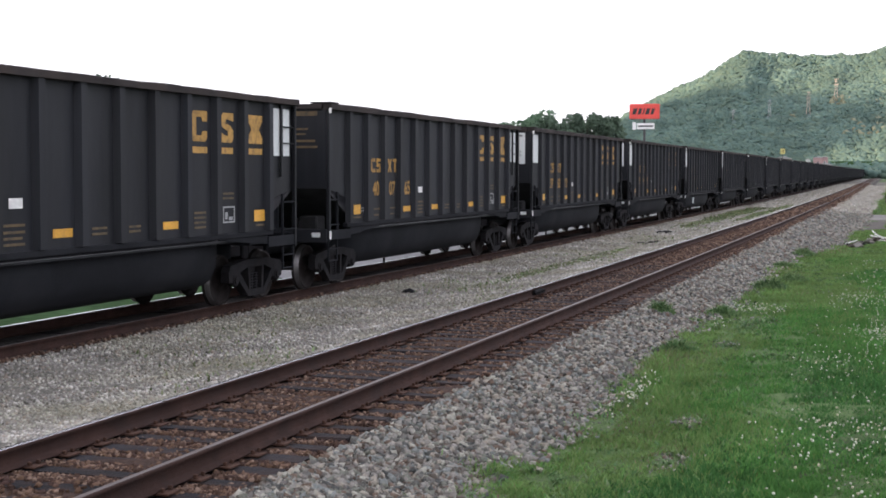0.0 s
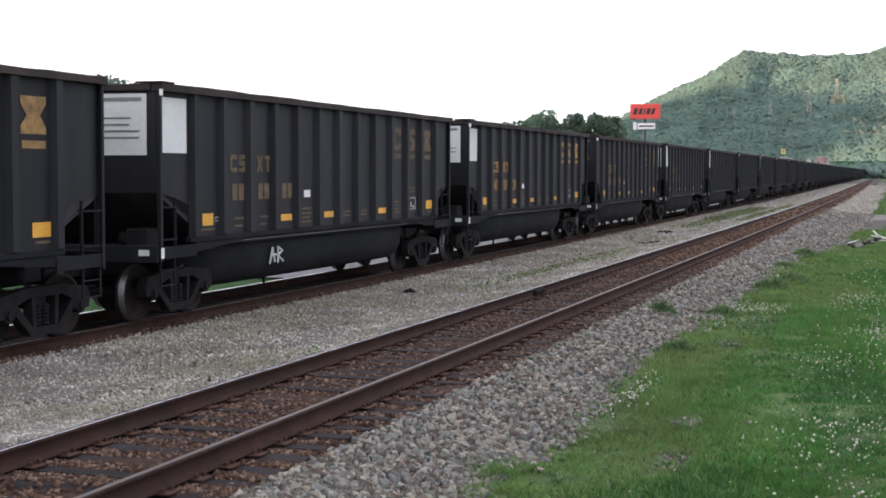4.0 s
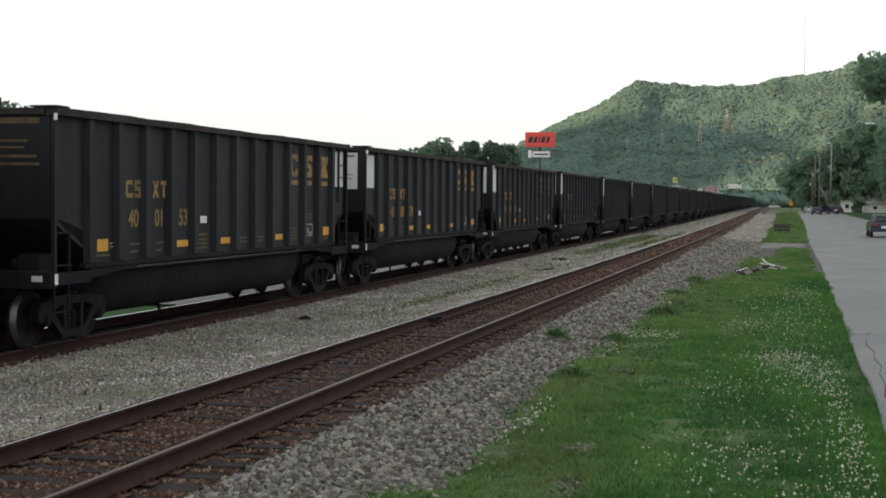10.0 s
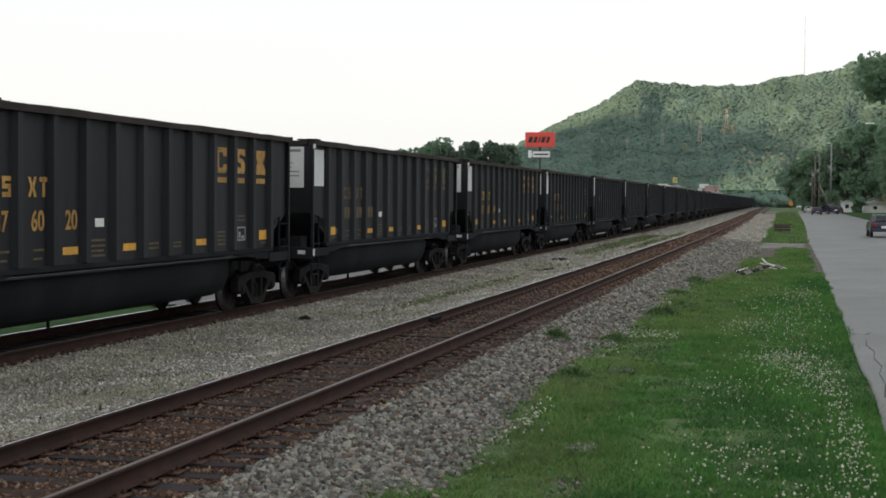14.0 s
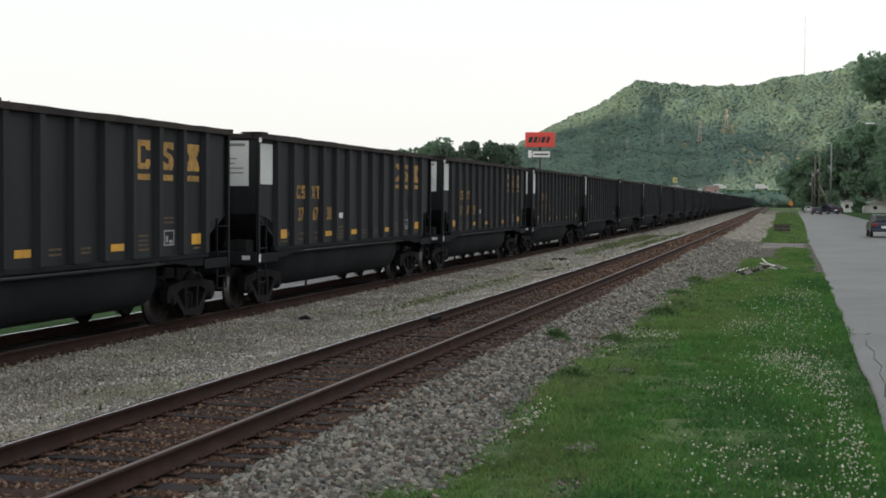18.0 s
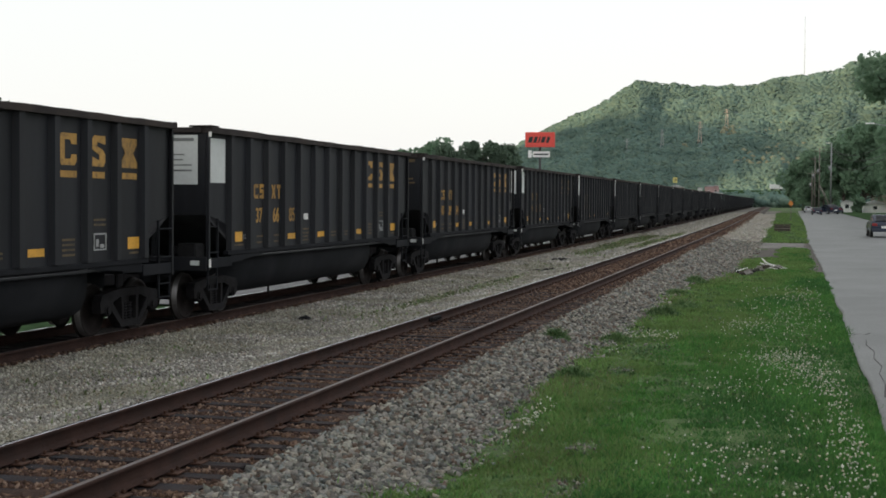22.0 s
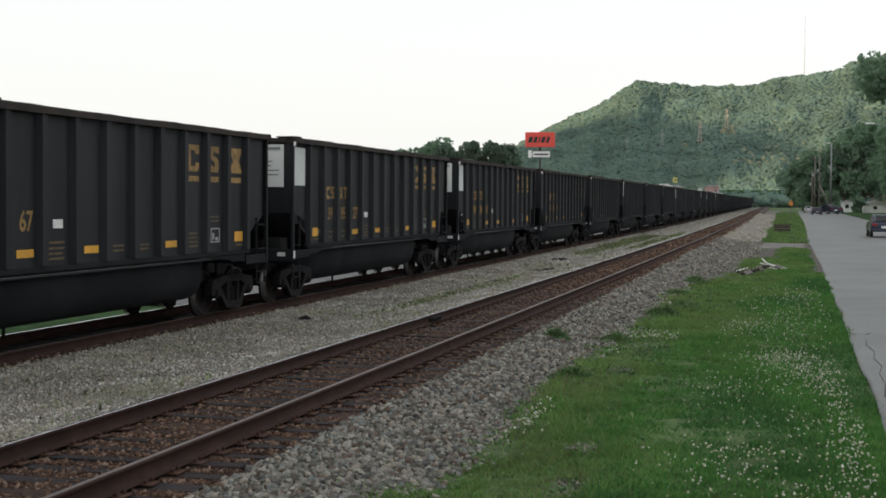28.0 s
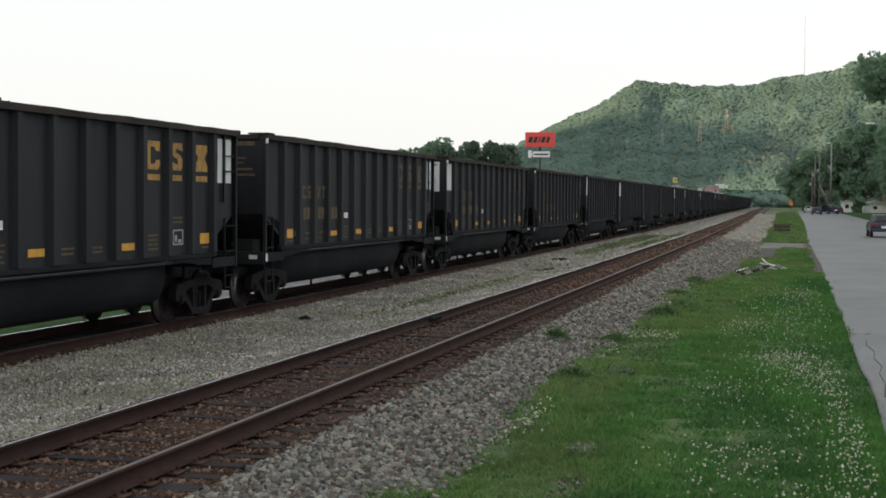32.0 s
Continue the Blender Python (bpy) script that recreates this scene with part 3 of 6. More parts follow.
def chord(bm, s):
    """Top chord whose dusty upper edge is slightly dented along its length."""
    rng = random.Random(5 if s > 0 else 6)
    x0, x1 = s * (FACE - 0.06), s * (SIDE + 0.035)
    n, rings, dent = 30, [], 0.0
    for i in range(n + 1):
        y = yy(-0.02) + (LENGTH + 0.04) * i / n
        dent = 0.6 * dent + rng.uniform(-0.009, 0.008)
        rings.append([bm.verts.new(c) for c in ((x0, y, TOP - 0.115), (x1, y, TOP - 0.115), (x1, y, TOP - 0.014 + dent), (x1 - s * 0.014, y, TOP + dent), (x0, y, TOP + dent * 0.6))])
    fs = [bm.faces.new((p[k], p[(k + 1) % 5], q[(k + 1) % 5], q[k])) for p, q in zip(rings, rings[1:]) for k in range(5)]
    fs += [bm.faces.new(rings[0]), bm.faces.new(rings[-1])]
    bmesh.ops.recalc_face_normals(bm, faces=fs)
    return bm


def tub(bm, s):
    """One rounded belly tub with bowed ends, on side s."""
    sect = [(0.22, 1.25), (1.29, 1.25), (1.297, 0.99), (1.265, 0.74), (1.14, 0.51), (0.95, 0.405), (0.55, 0.385), (0.30, 0.46), (0.22, 0.70)]
    stations = [(1.75, 0.25), (1.95, 0.55), (2.35, 0.80), (2.9, 0.94), (3.5, 1.0), (LENGTH - 3.5, 1.0), (LENGTH - 2.9, 0.94), (LENGTH - 2.35, 0.80), (LENGTH - 1.95, 0.55), (LENGTH - 1.75, 0.25)]
    rings = []
    for y, k in stations:
        drop = min(1.0, k * 1.25)
        rings.append([bm.verts.new((s * (0.22 + (x - 0.22) * k), yy(y), 1.17 - (1.17 - z) * drop)) for x, z in sect])
    n = len(sect)
    fs = []
    for a, b in zip(rings, rings[1:]):
        for i in range(n):
            fs.append(bm.faces.new((a[i], a[(i + 1) % n], b[(i + 1) % n], b[i])))
    fs += [bm.faces.new(rings[0][::-1]), bm.faces.new(rings[-1])]
    bmesh.ops.recalc_face_normals(bm, faces=fs)
    for f in fs:
        f.smooth = f.normal.z < 0.6
    return bm


def wheel_bm():
    bm = bmesh.new()
    prof = [(0.0, 0.05), (0.12, 0.06), (0.13, 0.02), (0.38, 0.015), (0.40, 0.06), (0.445, 0.065), (0.457, -0.04), (0.485, -0.06), (0.485, -0.08), (0.40, -0.085), (0.38, -0.03), (0.0, -0.03)]
    n = 20
    rings = []
    for r, x in prof[1:-1]:
        rings.append([bm.verts.new((x, r * math.cos(2 * math.pi * i / n), r * math.sin(2 * math.pi * i / n))) for i in range(n)])
    for k, (a, b) in enumerate(zip(rings, rings[1:])):
        for i in range(n):
            f = bm.faces.new((a[i], b[i], b[(i + 1) % n], a[(i + 1) % n]))
            f.smooth = True
            f.material_index = 1 if k in (4,) else 0
    bm.faces.new(rings[0])
    bm.faces.new(rings[-1][::-1])
    bmesh.ops.recalc_face_normals(bm, faces=bm.faces[:])
    return bm


def sideframe(bm, s):
    """Cast side frame with its sloped arms, pedestals and window."""
    x0, x1 = sorted((s * 0.96, s * 1.12))
    top = [(-1.12, 0.60), (-1.05, 0.72), (-0.45, 0.80), (0.45, 0.80), (1.05, 0.72), (1.12, 0.60), (1.10, 0.42), (0.72, 0.42), (0.66, 0.58), (0.40, 0.66), (-0.40, 0.66), (-0.66, 0.58), (-0.72, 0.42), (-1.10, 0.42)]
    prism(bm, top, "x", x0, x1)
    for d in (-1, 1):
        arm = [(d * 0.70, 0.44), (d * 0.66, 0.58), (d * 0.30, 0.24), (d * 0.34, 0.14)]
        prism(bm, arm, "x", x0 + 0.001, x1 - 0.001)
        col = [(d * 0.22, 0.20), (d * 0.30, 0.20), (d * 0.33, 0.67), (d * 0.24, 0.67)]
        prism(bm, col, "x", x0 + 0.003, x1 - 0.003)
    prism(bm, [(-0.36, 0.13), (0.36, 0.13), (0.40, 0.25), (-0.40, 0.25)], "x", x0 + 0.002, x1 - 0.002)
    return bm


def spring(bm):
    """One coil spring as a ridged cylinder."""
    rings, n = [], 10
    for k in range(13):
        r = 0.072 if k % 2 else 0.052
        rings.append([bm.verts.new((r * math.cos(6.2832 * i / n), r * math.sin(6.2832 * i / n), 0.25 + 0.025 * k)) for i in range(n)])
    for a, b in zip(rings, rings[1:]):
        for i in range(n):
            bm.faces.new((a[i], a[(i + 1) % n], b[(i + 1) % n], b[i]))
    return bm


def build_bogie(parent, y, master):
    """A two-axle truck as a part with its wheels, frames and springs as pieces."""
    bog = link_mesh("bogie", master["bolster"], parent, "grimy two-axle truck under the car")
    bog.matrix_basis = pose(0, yy(y), 0)
    for s in (-1, 1):
        link_mesh("sideframe", master["sideframe", s], bog)
        for a in (-0.09, 0.09):
            link_mesh("spring", master["spring"], bog).matrix_basis = pose(s * 1.03, a, 0)
        for a in (-0.87, 0.87):
            w = link_mesh("wheel", master["wheel"], bog, "brown steel wheel with a polished rim")
            w.matrix_basis = pose(s * 0.78, a, 0.457, 0, 0, 0 if s > 0 else 180)
            cap = link_mesh("bearing", master["bearing"], bog)
            cap.matrix_basis = pose(s * 1.0, a, 0.457, 0, 0, 0 if s > 0 else 180)
    for a in (-0.87, 0.87):
        ax = link_mesh("axle", master["axle"], bog)
        ax.matrix_basis = pose(0, a, 0.457)
    return bog


def data_of(bm, name, mats):
    me = bpy.data.meshes.new(name)
    bm.normal_update()
    bm.to_mesh(me)
    bm.free()
    for m in mats:
        me.materials.append(m)
    return me


def bogie_masters():
    d = {}
    bm = boxes((-1.02, 1.02, -0.17, 0.17, 0.50, 0.72), bevel=0.02)
    d["bolster"] = data_of(bm, "bogie", [M["frame"]])
    for s in (-1, 1):
        d["sideframe", s] = data_of(sideframe(bmesh.new(), s), "sideframe", [M["frame"]])
    d["spring"] = data_of(spring(bmesh.new()), "spring", [M["frame"]])
    d["wheel"] = data_of(wheel_bm(), "wheel", [M["wheel"], M["tread"]])
    bm = tube(bmesh.new(), (0.02, 0, 0), (0.14, 0, 0), 0.115, 0.10, n=12)
    tube(bm, (0.14, 0, 0), (0.17, 0, 0), 0.07, n=8)
    d["bearing"] = data_of(bm, "bearing", [M["frame"]])
    d["axle"] = data_of(tube(bmesh.new(), (-0.9, 0, 0), (0.9, 0, 0), 0.085, n=10), "axle", [M["wheel"]])
    return d


LIFT = FACE + 0.004  # painted shapes stand 4 mm off the panels


def flat(name, y0, y1, z0, z1, mat, parent, x=LIFT, label=""):
    return part(name, boxes((x, x + 0.004, yy(y0), yy(y1), z0, z1)), mat, parent, label)


def shape(name, outlines, mat, parent, x=LIFT, label=""):
    bm = bmesh.new()
    for o in outlines:
        prism(bm, [(yy(a), b) for a, b in o], "x", x, x + 0.004)
    return part(name, bm, mat, parent, label)


def big_marks(car):
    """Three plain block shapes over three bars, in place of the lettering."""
    y0, z0, w, h = 10.56, 2.88, 0.56, 0.5
    shape("block_mark", [
        [(y0, z0 + 0.07), (y0 + 0.09, z0), (y0 + 0.18, z0), (y0 + 0.18, z0 + h), (y0 + 0.09, z0 + h), (y0, z0 + h - 0.07)],
        [(y0 + 0.18, z0), (y0 + w - 0.07, z0), (y0 + w, z0 + 0.07), (y0 + w, z0 + 0.17), (y0 + w - 0.16, z0 + 0.17), (y0 + w - 0.2, z0 + 0.1), (y0 + 0.18, z0 + 0.1)],
        [(y0 + 0.18, z0 + h - 0.1), (y0 + w - 0.2, z0 + h - 0.1), (y0 + w - 0.16, z0 + h - 0.17), (y0 + w, z0 + h - 0.17), (y0 + w, z0 + h), (y0 + 0.18, z0 + h)]], M["yellow"], car)
    y0, w = 11.62, 0.46
    shape("block_mark", [
        [(y0, z0), (y0 + w - 0.07, z0), (y0 + w, z0 + 0.07), (y0 + w, z0 + 0.2), (y0 + w - 0.1, z0 + 0.28), (y0 + 0.12, z0 + 0.34), (y0, z0 + 0.34), (y0, z0 + 0.28), (y0 + w - 0.2, z0 + 0.19), (y0 + w - 0.2, z0 + 0.1), (y0, z0 + 0.16)],
        [(y0, z0 + 0.34), (y0 + 0.18, z0 + 0.34), (y0 + 0.18, z0 + 0.4), (y0 + w, z0 + 0.36), (y0 + w, z0 + h), (y0 + 0.08, z0 + h), (y0, z0 + h - 0.07)]], M["yellow"], car)
    y0, w = 12.65, 0.58
    shape("block_mark", [
        [(y0, z0), (y0 + w, z0), (y0 + w, z0 + 0.1), (y0 + w - 0.14, z0 + h / 2), (y0 + w, z0 + h - 0.1), (y0 + w, z0 + h), (y0, z0 + h), (y0, z0 + h - 0.1), (y0 + 0.14, z0 + h / 2), (y0, z0 + 0.1)]], M["yellow"], car)
    for a, b in ((10.58, 11.12), (11.64, 12.06), (12.68, 13.22)):
        flat("under_bar", a, b, 2.69, 2.795, M["yellow"], car)


def small_marks(car):
    """Reflectors, reporting marks as plain bars, data lines, the consolidated stencil frame."""
    flat("reflector_square", 1.49, 1.87, 1.50, 1.70, M["orange"], car, label="square yellow reflector")
    flat("reflector_square", 12.89, 13.36, 1.51, 1.71, M["orange"], car, label="square yellow reflector")
    for a in (4.58, 6.62, 9.64):
        flat("reflector_bar", a, a + 0.48, 1.485, 1.605, M["orange"], car, label="yellow reflector bar")
    flat("route_plate", 5.63, 5.93, 1.905, 2.04, M["tagwhite"], car, label="small white plate")
    for a, b, zs in ((2.68, 3.03, (1.44, 1.57)), (3.7, 4.02, (1.44, 1.57)), (5.5, 5.98, (1.42, 1.50, 1.58, 1.67)), (7.6, 8.0, (1.48, 1.56)), (8.62, 8.95, (1.48, 1.55)),
                     (10.66, 11.06, (1.46, 1.54, 1.62, 1.70)), (11.68, 12.1, (1.92, 2.0)), (1.44, 1.92, (1.42,)), (12.95, 13.3, (1.425,))):
        for z in zs:
            flat("data_line", a, b - (0.06 if z in (1.44, 1.50) else 0), z, z + 0.035, M["dull"], car)
    bm = bmesh.new()
    for r in ((11.68, 12.12, 1.52, 1.545), (11.68, 12.12, 1.775, 1.80), (11.68, 11.715, 1.545, 1.775), (12.085, 12.12, 1.545, 1.775), (11.76, 11.85, 1.58, 1.70), (11.9, 12.04, 1.56, 1.62)):
        box(bm, LIFT, LIFT + 0.004, yy(r[0]), yy(r[1]), r[2], r[3])
    label = bmesh.new()
    for r in ((1.93, 2.12, 1.62, 1.635), (1.93, 1.945, 1.53, 1.62), (1.97, 2.1, 1.56, 1.575)):
        box(label, LIFT, LIFT + 0.004, yy(r[0]), yy(r[1]), r[2], r[3])
    part("small_stencil", label, M["stencil"], car)
    part("stencil_frame", bm, M["stencil"], car, "white outlined stencil panel")


def end_gear(car, front):
    """Ladder, platform, posts, coupler and tags at one end."""
    def e(y):
        return yy(y) if front else -yy(y)
    def bx(x0, x1, a, b, z0, z1):
        lo, hi = sorted((e(a), e(b)))
        return (x0, x1, lo, hi, z0, z1)
    part("end_platform", boxes(bx(-1.5, 1.5, -0.02, 1.9, 1.10, 1.17), bevel=0.01), M["tub"], car)
    part("end_sill", boxes(bx(-1.52, 1.52, -0.06, -0.025, 0.98, 1.25), bevel=0.008), M["paint"], car)
    for s in (-1, 1):
        part("corner_post", boxes(bx(s * (SIDE - 0.06) - 0.035, s * (SIDE - 0.06) + 0.035, 0.0, 0.07, 1.0, 3.62), bevel=0.008), M["paint"], car)
        part("side_step", boxes(bx(s * 1.5 - 0.015, s * 1.5 + 0.015, 0.05, 0.08, 0.6, 1.1), bx(s * 1.5 - 0.015, s * 1.5 + 0.015, 0.50, 0.53, 0.6, 1.1), bx(s * 1.5 - 0.04, s * 1.5 + 0.015, 0.081, 0.499, 0.6, 0.62), bx(s * 1.5 - 0.03, s * 1.5 + 0.013, 0.082, 0.498, 0.84, 0.86)), M["tub"], car)
        part("platform_edge", boxes(bx(s * 1.525 - 0.012, s * 1.525 + 0.012, -0.02, 1.2, 1.03, 1.22), bevel=0.004), M["tub"], car)
        lo, hi = sorted((s * 1.49, s * 1.515))
        part("sill_gusset", prism(bmesh.new(), [(e(1.205), 1.09), (e(1.205), SILL - 0.035), (e(3.1), SILL - 0.035), (e(3.1), SILL - 0.055)], "x", lo, hi), M["tub"], car)
    part("ladder_rail", boxes(bx(SIDE - 0.1, SIDE - 0.06, 0.52, 0.55, 1.175, 1.98)), M["tub"], car)
    for z in (1.32, 1.82):
        part("rung", boxes(bx(SIDE - 0.06, SIDE - 0.035, 0.07, 0.56, z, z + 0.025)), M["tub"], car)
    for x in (-0.5, 0.35):
        part("end_post", boxes(bx(x - 0.04, x + 0.04, 0.10, 0.16, 1.17, 2.06)), M["paint"], car)
    bm = boxes(bx(-0.12, 0.12, -0.55, 0.0, 0.74, 0.95), bevel=0.02)
    box(bm, *bx(-0.17, 0.17, -0.80, -0.55, 0.68, 1.0), bevel=0.03)
    part("coupler", bm, M["frame"], car)
    if front:
        part("brake_valve", tube(boxes(bx(0.75, 1.15, 0.3, 0.75, 1.17, 1.5), bevel=0.03), (0.6, yy(0.45), 1.32), (0.75, yy(0.45), 1.32), 0.12, n=12), M["dullsteel"], car, "grey brake cylinder")
        part("edge_tag", boxes(bx(SIDE - 0.023, SIDE - 0.017, -0.01, 0.085, 1.05, 1.21)), M["tagwhite"], car, "white vertical edge tag")
        part("edge_tag", boxes((1.2, 1.38, yy(-0.07), yy(-0.061), 1.09, 1.18)), M["white"], car, "white edge tag")
        part("top_tag", boxes((SIDE - 0.02, SIDE + 0.036, yy(-0.031), yy(-0.021), 3.55, 3.65)), M["tagwhite"], car)


def build_car(white_front):
    car = empty("coal_car")
    build_body(car)
    for s in (1, -1):
        part("top_chord", chord(bmesh.new(), s), M["chord"], car, "dusty brown top chord")
        lo, hi = sorted((s * (FACE - 0.05), s * (SIDE - 0.04)))
        part("side_sill", boxes((lo, hi, yy(1.0), yy(LENGTH - 1.0), SILL - 0.03, SILL + 0.06), bevel=0.01), M["tub"], car)
        part("tub", tub(bmesh.new(), s), M["tub"], car, "rounded black belly tub")
    for e in (0.0, LENGTH):
        part("end_chord", boxes((-FACE + 0.07, FACE - 0.07, yy(e) - 0.05, yy(e) + 0.05, TOP - 0.11, TOP - 0.004), bevel=0.01), M["chord"], car)
    part("centre_sill", boxes((-0.2, 0.2, yy(0), yy(LENGTH), 0.72, 1.09), bevel=0.02), M["tub"], car)
    for y in (1.4, LENGTH - 0.85):
        build_bogie(car, y, BOGIE)
    for front in (True, False):
        end_gear(car, front)
    for s in (-1, 1):
        lo, hi = sorted((s * (SIDE - 0.42), s * (SIDE + 0.04)))
        part("corner_cap", boxes((lo, hi, yy(-0.06), yy(0.36), TOP + 0.004, TOP + 0.034), bevel=0.01), M["chord"], car)
    for y in (3.05, 5.7):
        part("hanger_rod", tube(bmesh.new(), (0.6, yy(y), 0.52), (0.6, yy(y), 0.2), 0.03, n=6), M["frame"], car)
    big_marks(car)
    small_marks(car)
    reporting_marks(car)
    if white_front:
        plate = part("end_plate", boxes((-0.05, SIDE - 0.26, yy(-0.008), yy(-0.003), 2.64, 3.59)), M["white"], car, "large white plate with grey data lines")
        for z, a, b in ((3.47, 0.35, 1.24), (3.20, 0.5, 1.05), (3.10, 0.5, 1.02), (3.0, 0.4, 1.2), (2.90, 0.35, 1.2)):
            part("plate_line", boxes((a, b, yy(-0.016), yy(-0.012), z, z + (0.06 if z > 3.4 else 0.025))), M["ink"], plate)
        flat("side_plate", 0.18, 0.96, 2.68, 3.54, M["white"], car, label="plain white reflective plate")
    else:
        for z, a, b, h in ((3.5, 0.3, 1.3, 0.09), (3.22, 0.55, 1.1, 0.035), (3.12, 0.6, 1.05, 0.035), (2.98, 0.35, 1.25, 0.045), (2.86, 0.35, 1.3, 0.045)):
            part("end_line", boxes((a, b, yy(-0.008), yy(-0.004), z, z + h)), M["dull"], car)
        plate = flat("side_plate", 13.58, 14.40, 2.68, 3.54, M["white"], car, label="white plate behind the ladder")
        part("ladder_rail", boxes((LIFT + 0.02, LIFT + 0.05, yy(13.95), yy(14.02), 2.3, 3.62)), M["paint"], car)
        for z in (2.9, 3.2):
            part("rung", boxes((LIFT + 0.02, LIFT + 0.045, yy(14.02), yy(14.5), z, z + 0.025)), M["paint"], car)
    return car


BOGIE = bogie_masters()
GLYPHS = {}


def number_mesh(text):
    """Two digits in the built-in font as a thin mesh standing on the car's side."""
    if text not in GLYPHS:
        cu = bpy.data.curves.new("digits", "FONT")
        cu.body, cu.size, cu.extrude, cu.offset = text, 0.42, 0.002, 0.008
        cu.align_x = "CENTER"
        ob = bpy.data.objects.new("digits", cu)
        scene.collection.objects.link(ob)
        me = bpy.data.meshes.new_from_object(ob.evaluated_get(bpy.context.evaluated_depsgraph_get()))
        bpy.data.objects.remove(ob)
        me.transform(Matrix.Rotation(radians(90), 4, "Z") @ Matrix.Rotation(radians(90), 4, "X") @ Matrix.Diagonal((0.92, 1, 1, 1)))
        me.materials.clear()
        me.materials.append(M["yellow"])
        GLYPHS[text] = me
    return GLYPHS[text]


def reporting_marks(car):
    """Four small plain block shapes above the number."""
    z, h, w = 2.38, 0.3, 0.25
    y = 2.51
    shape("mark_block", [[(y, z + 0.04), (y + 0.05, z), (y + w, z), (y + w, z + 0.08), (y + 0.07, z + 0.07), (y + 0.07, z + h - 0.07), (y + w, z + h - 0.08), (y + w, z + h), (y + 0.05, z + h), (y, z + h - 0.04)]], M["yellow"], car)
    y = 2.84
    shape("mark_block", [[(y, z), (y + w, z), (y + w, z + 0.19), (y + 0.08, z + 0.19), (y + 0.08, z + 0.23), (y + w, z + 0.23), (y + w, z + h), (y, z + h), (y, z + 0.12), (y + w - 0.08, z + 0.12), (y + w - 0.08, z + 0.07), (y, z + 0.07)]], M["yellow"], car)
    y = 3.55
    shape("mark_block", [[(y, z), (y + 0.07, z), (y + w / 2, z + 0.11), (y + w - 0.07, z), (y + w, z), (y + w / 2 + 0.05, z + h / 2), (y + w, z + h), (y + w - 0.07, z + h), (y + w / 2, z + h - 0.11), (y + 0.07, z + h), (y, z + h), (y + w / 2 - 0.05, z + h / 2)]], M["yellow"], car)
    y = 3.88
    shape("mark_block", [[(y + w / 2 - 0.04, z), (y + w / 2 + 0.04, z), (y + w / 2 + 0.04, z + h - 0.07), (y + w, z + h - 0.07), (y + w, z + h), (y, z + h), (y, z + h - 0.07), (y + w / 2 - 0.04, z + h - 0.07)]], M["yellow"], car)


def number_car(car, digits):
    for i, y in enumerate((2.81, 3.83, 4.85)):
        two = digits[2 * i:2 * i + 2]
        ob = link_mesh("car_number", number_mesh(two), car)
        ob.matrix_basis = pose(LIFT, yy(y), 1.885)


def tub_scrawl(car, y):
    """Small bluish sprayed strokes on the belly tub."""
    bm = bmesh.new()
    for a, b, c, d in ((0, 0.7, 0.12, 1.0), (0.12, 1.0, 0.22, 0.72), (0.05, 0.84, 0.3, 0.86), (0.36, 0.7, 0.36, 1.0), (0.36, 1.0, 0.55, 0.92), (0.55, 0.92, 0.36, 0.84), (0.36, 0.84, 0.58, 0.72)):
        tube(bm, (1.335, yy(y + a), b), (1.335, yy(y + c), d), 0.02, n=5)
    part("graffiti", bm, M["spray"], car, "small pale sprayed strokes on the tub")


def scrawl(car, y, drop=0.0):
    """Pale sprayed strokes on a panel."""
    def stroke(pts):
        pts = [(a, b - drop) for a, b in pts]
        bm = bmesh.new()
        for (a, b), (c, d) in zip(pts, pts[1:]):
            l = math.hypot(c - a, d - b) or 1
            nx, ny = -(d - b) / l * 0.016, (c - a) / l * 0.016
            prism(bm, [(yy(a + nx), b + ny), (yy(a - nx), b - ny), (yy(c - nx), d - ny), (yy(c + nx), d + ny)], "x", LIFT + 0.005, LIFT + 0.007)
        part("graffiti_stroke", bm, M["spray"], car, "pale sprayed graffiti stroke")
    stroke([(y, 2.45), (y + 0.08, 2.2), (y + 0.2, 2.3), (y + 0.28, 2.2), (y + 0.38, 2.44)])
    stroke([(y - 0.06, 2.12), (y + 0.2, 2.17), (y + 0.45, 2.1)])
    stroke([(y + 0.04, 1.95), (y + 0.12, 2.1), (y + 0.26, 1.98), (y + 0.5, 2.04)])
    stroke([(y + 0.05, 1.86), (y + 0.3, 1.9), (y + 0.4, 1.8), (y + 0.12, 1.78), (y + 0.1, 1.6)])
    stroke([(y + 0.42, 1.9), (y + 0.62, 1.78), (y + 0.6, 1.55), (y + 0.42, 1.48), (y + 0.42, 1.9)])


TRAIN = {-12: ("Y", ""), -11: ("Y", "400765"), -10: ("W", "376272"), -9: ("W", "399405"), -8: ("W", ""), -7: ("W", "400831"), -6: ("Y", "400259"), -5: ("W", "399898"),
         -4: ("W", "399891"), -3: ("Y", "400153"), -2: ("W", "400879"), -1: ("W", "376025"), 0: ("W", "376020"), 1: ("W", ""), 2: ("W", "376034"), 3: ("W", "376629"),
         4: ("W", "376738"), 5: ("W", "376739"), 6: ("W", "376762"), 7: ("W", "376685"), 8: ("Y", "400994"), 9: ("W", "399205"), 10: ("W", ""), 11: ("W", "399967"),
         12: ("W", "399527"), 13: ("W", "400847"), 14: ("Y", "400050"), 15: ("Y", ""), 16: ("W", ""), 17: ("Y", ""), 18: ("W", "")}
LABEL_W = "black ribbed bathtub coal car with white end plates, rolling"
LABEL_Y = "black ribbed bathtub coal car with yellow end lettering, rolling"


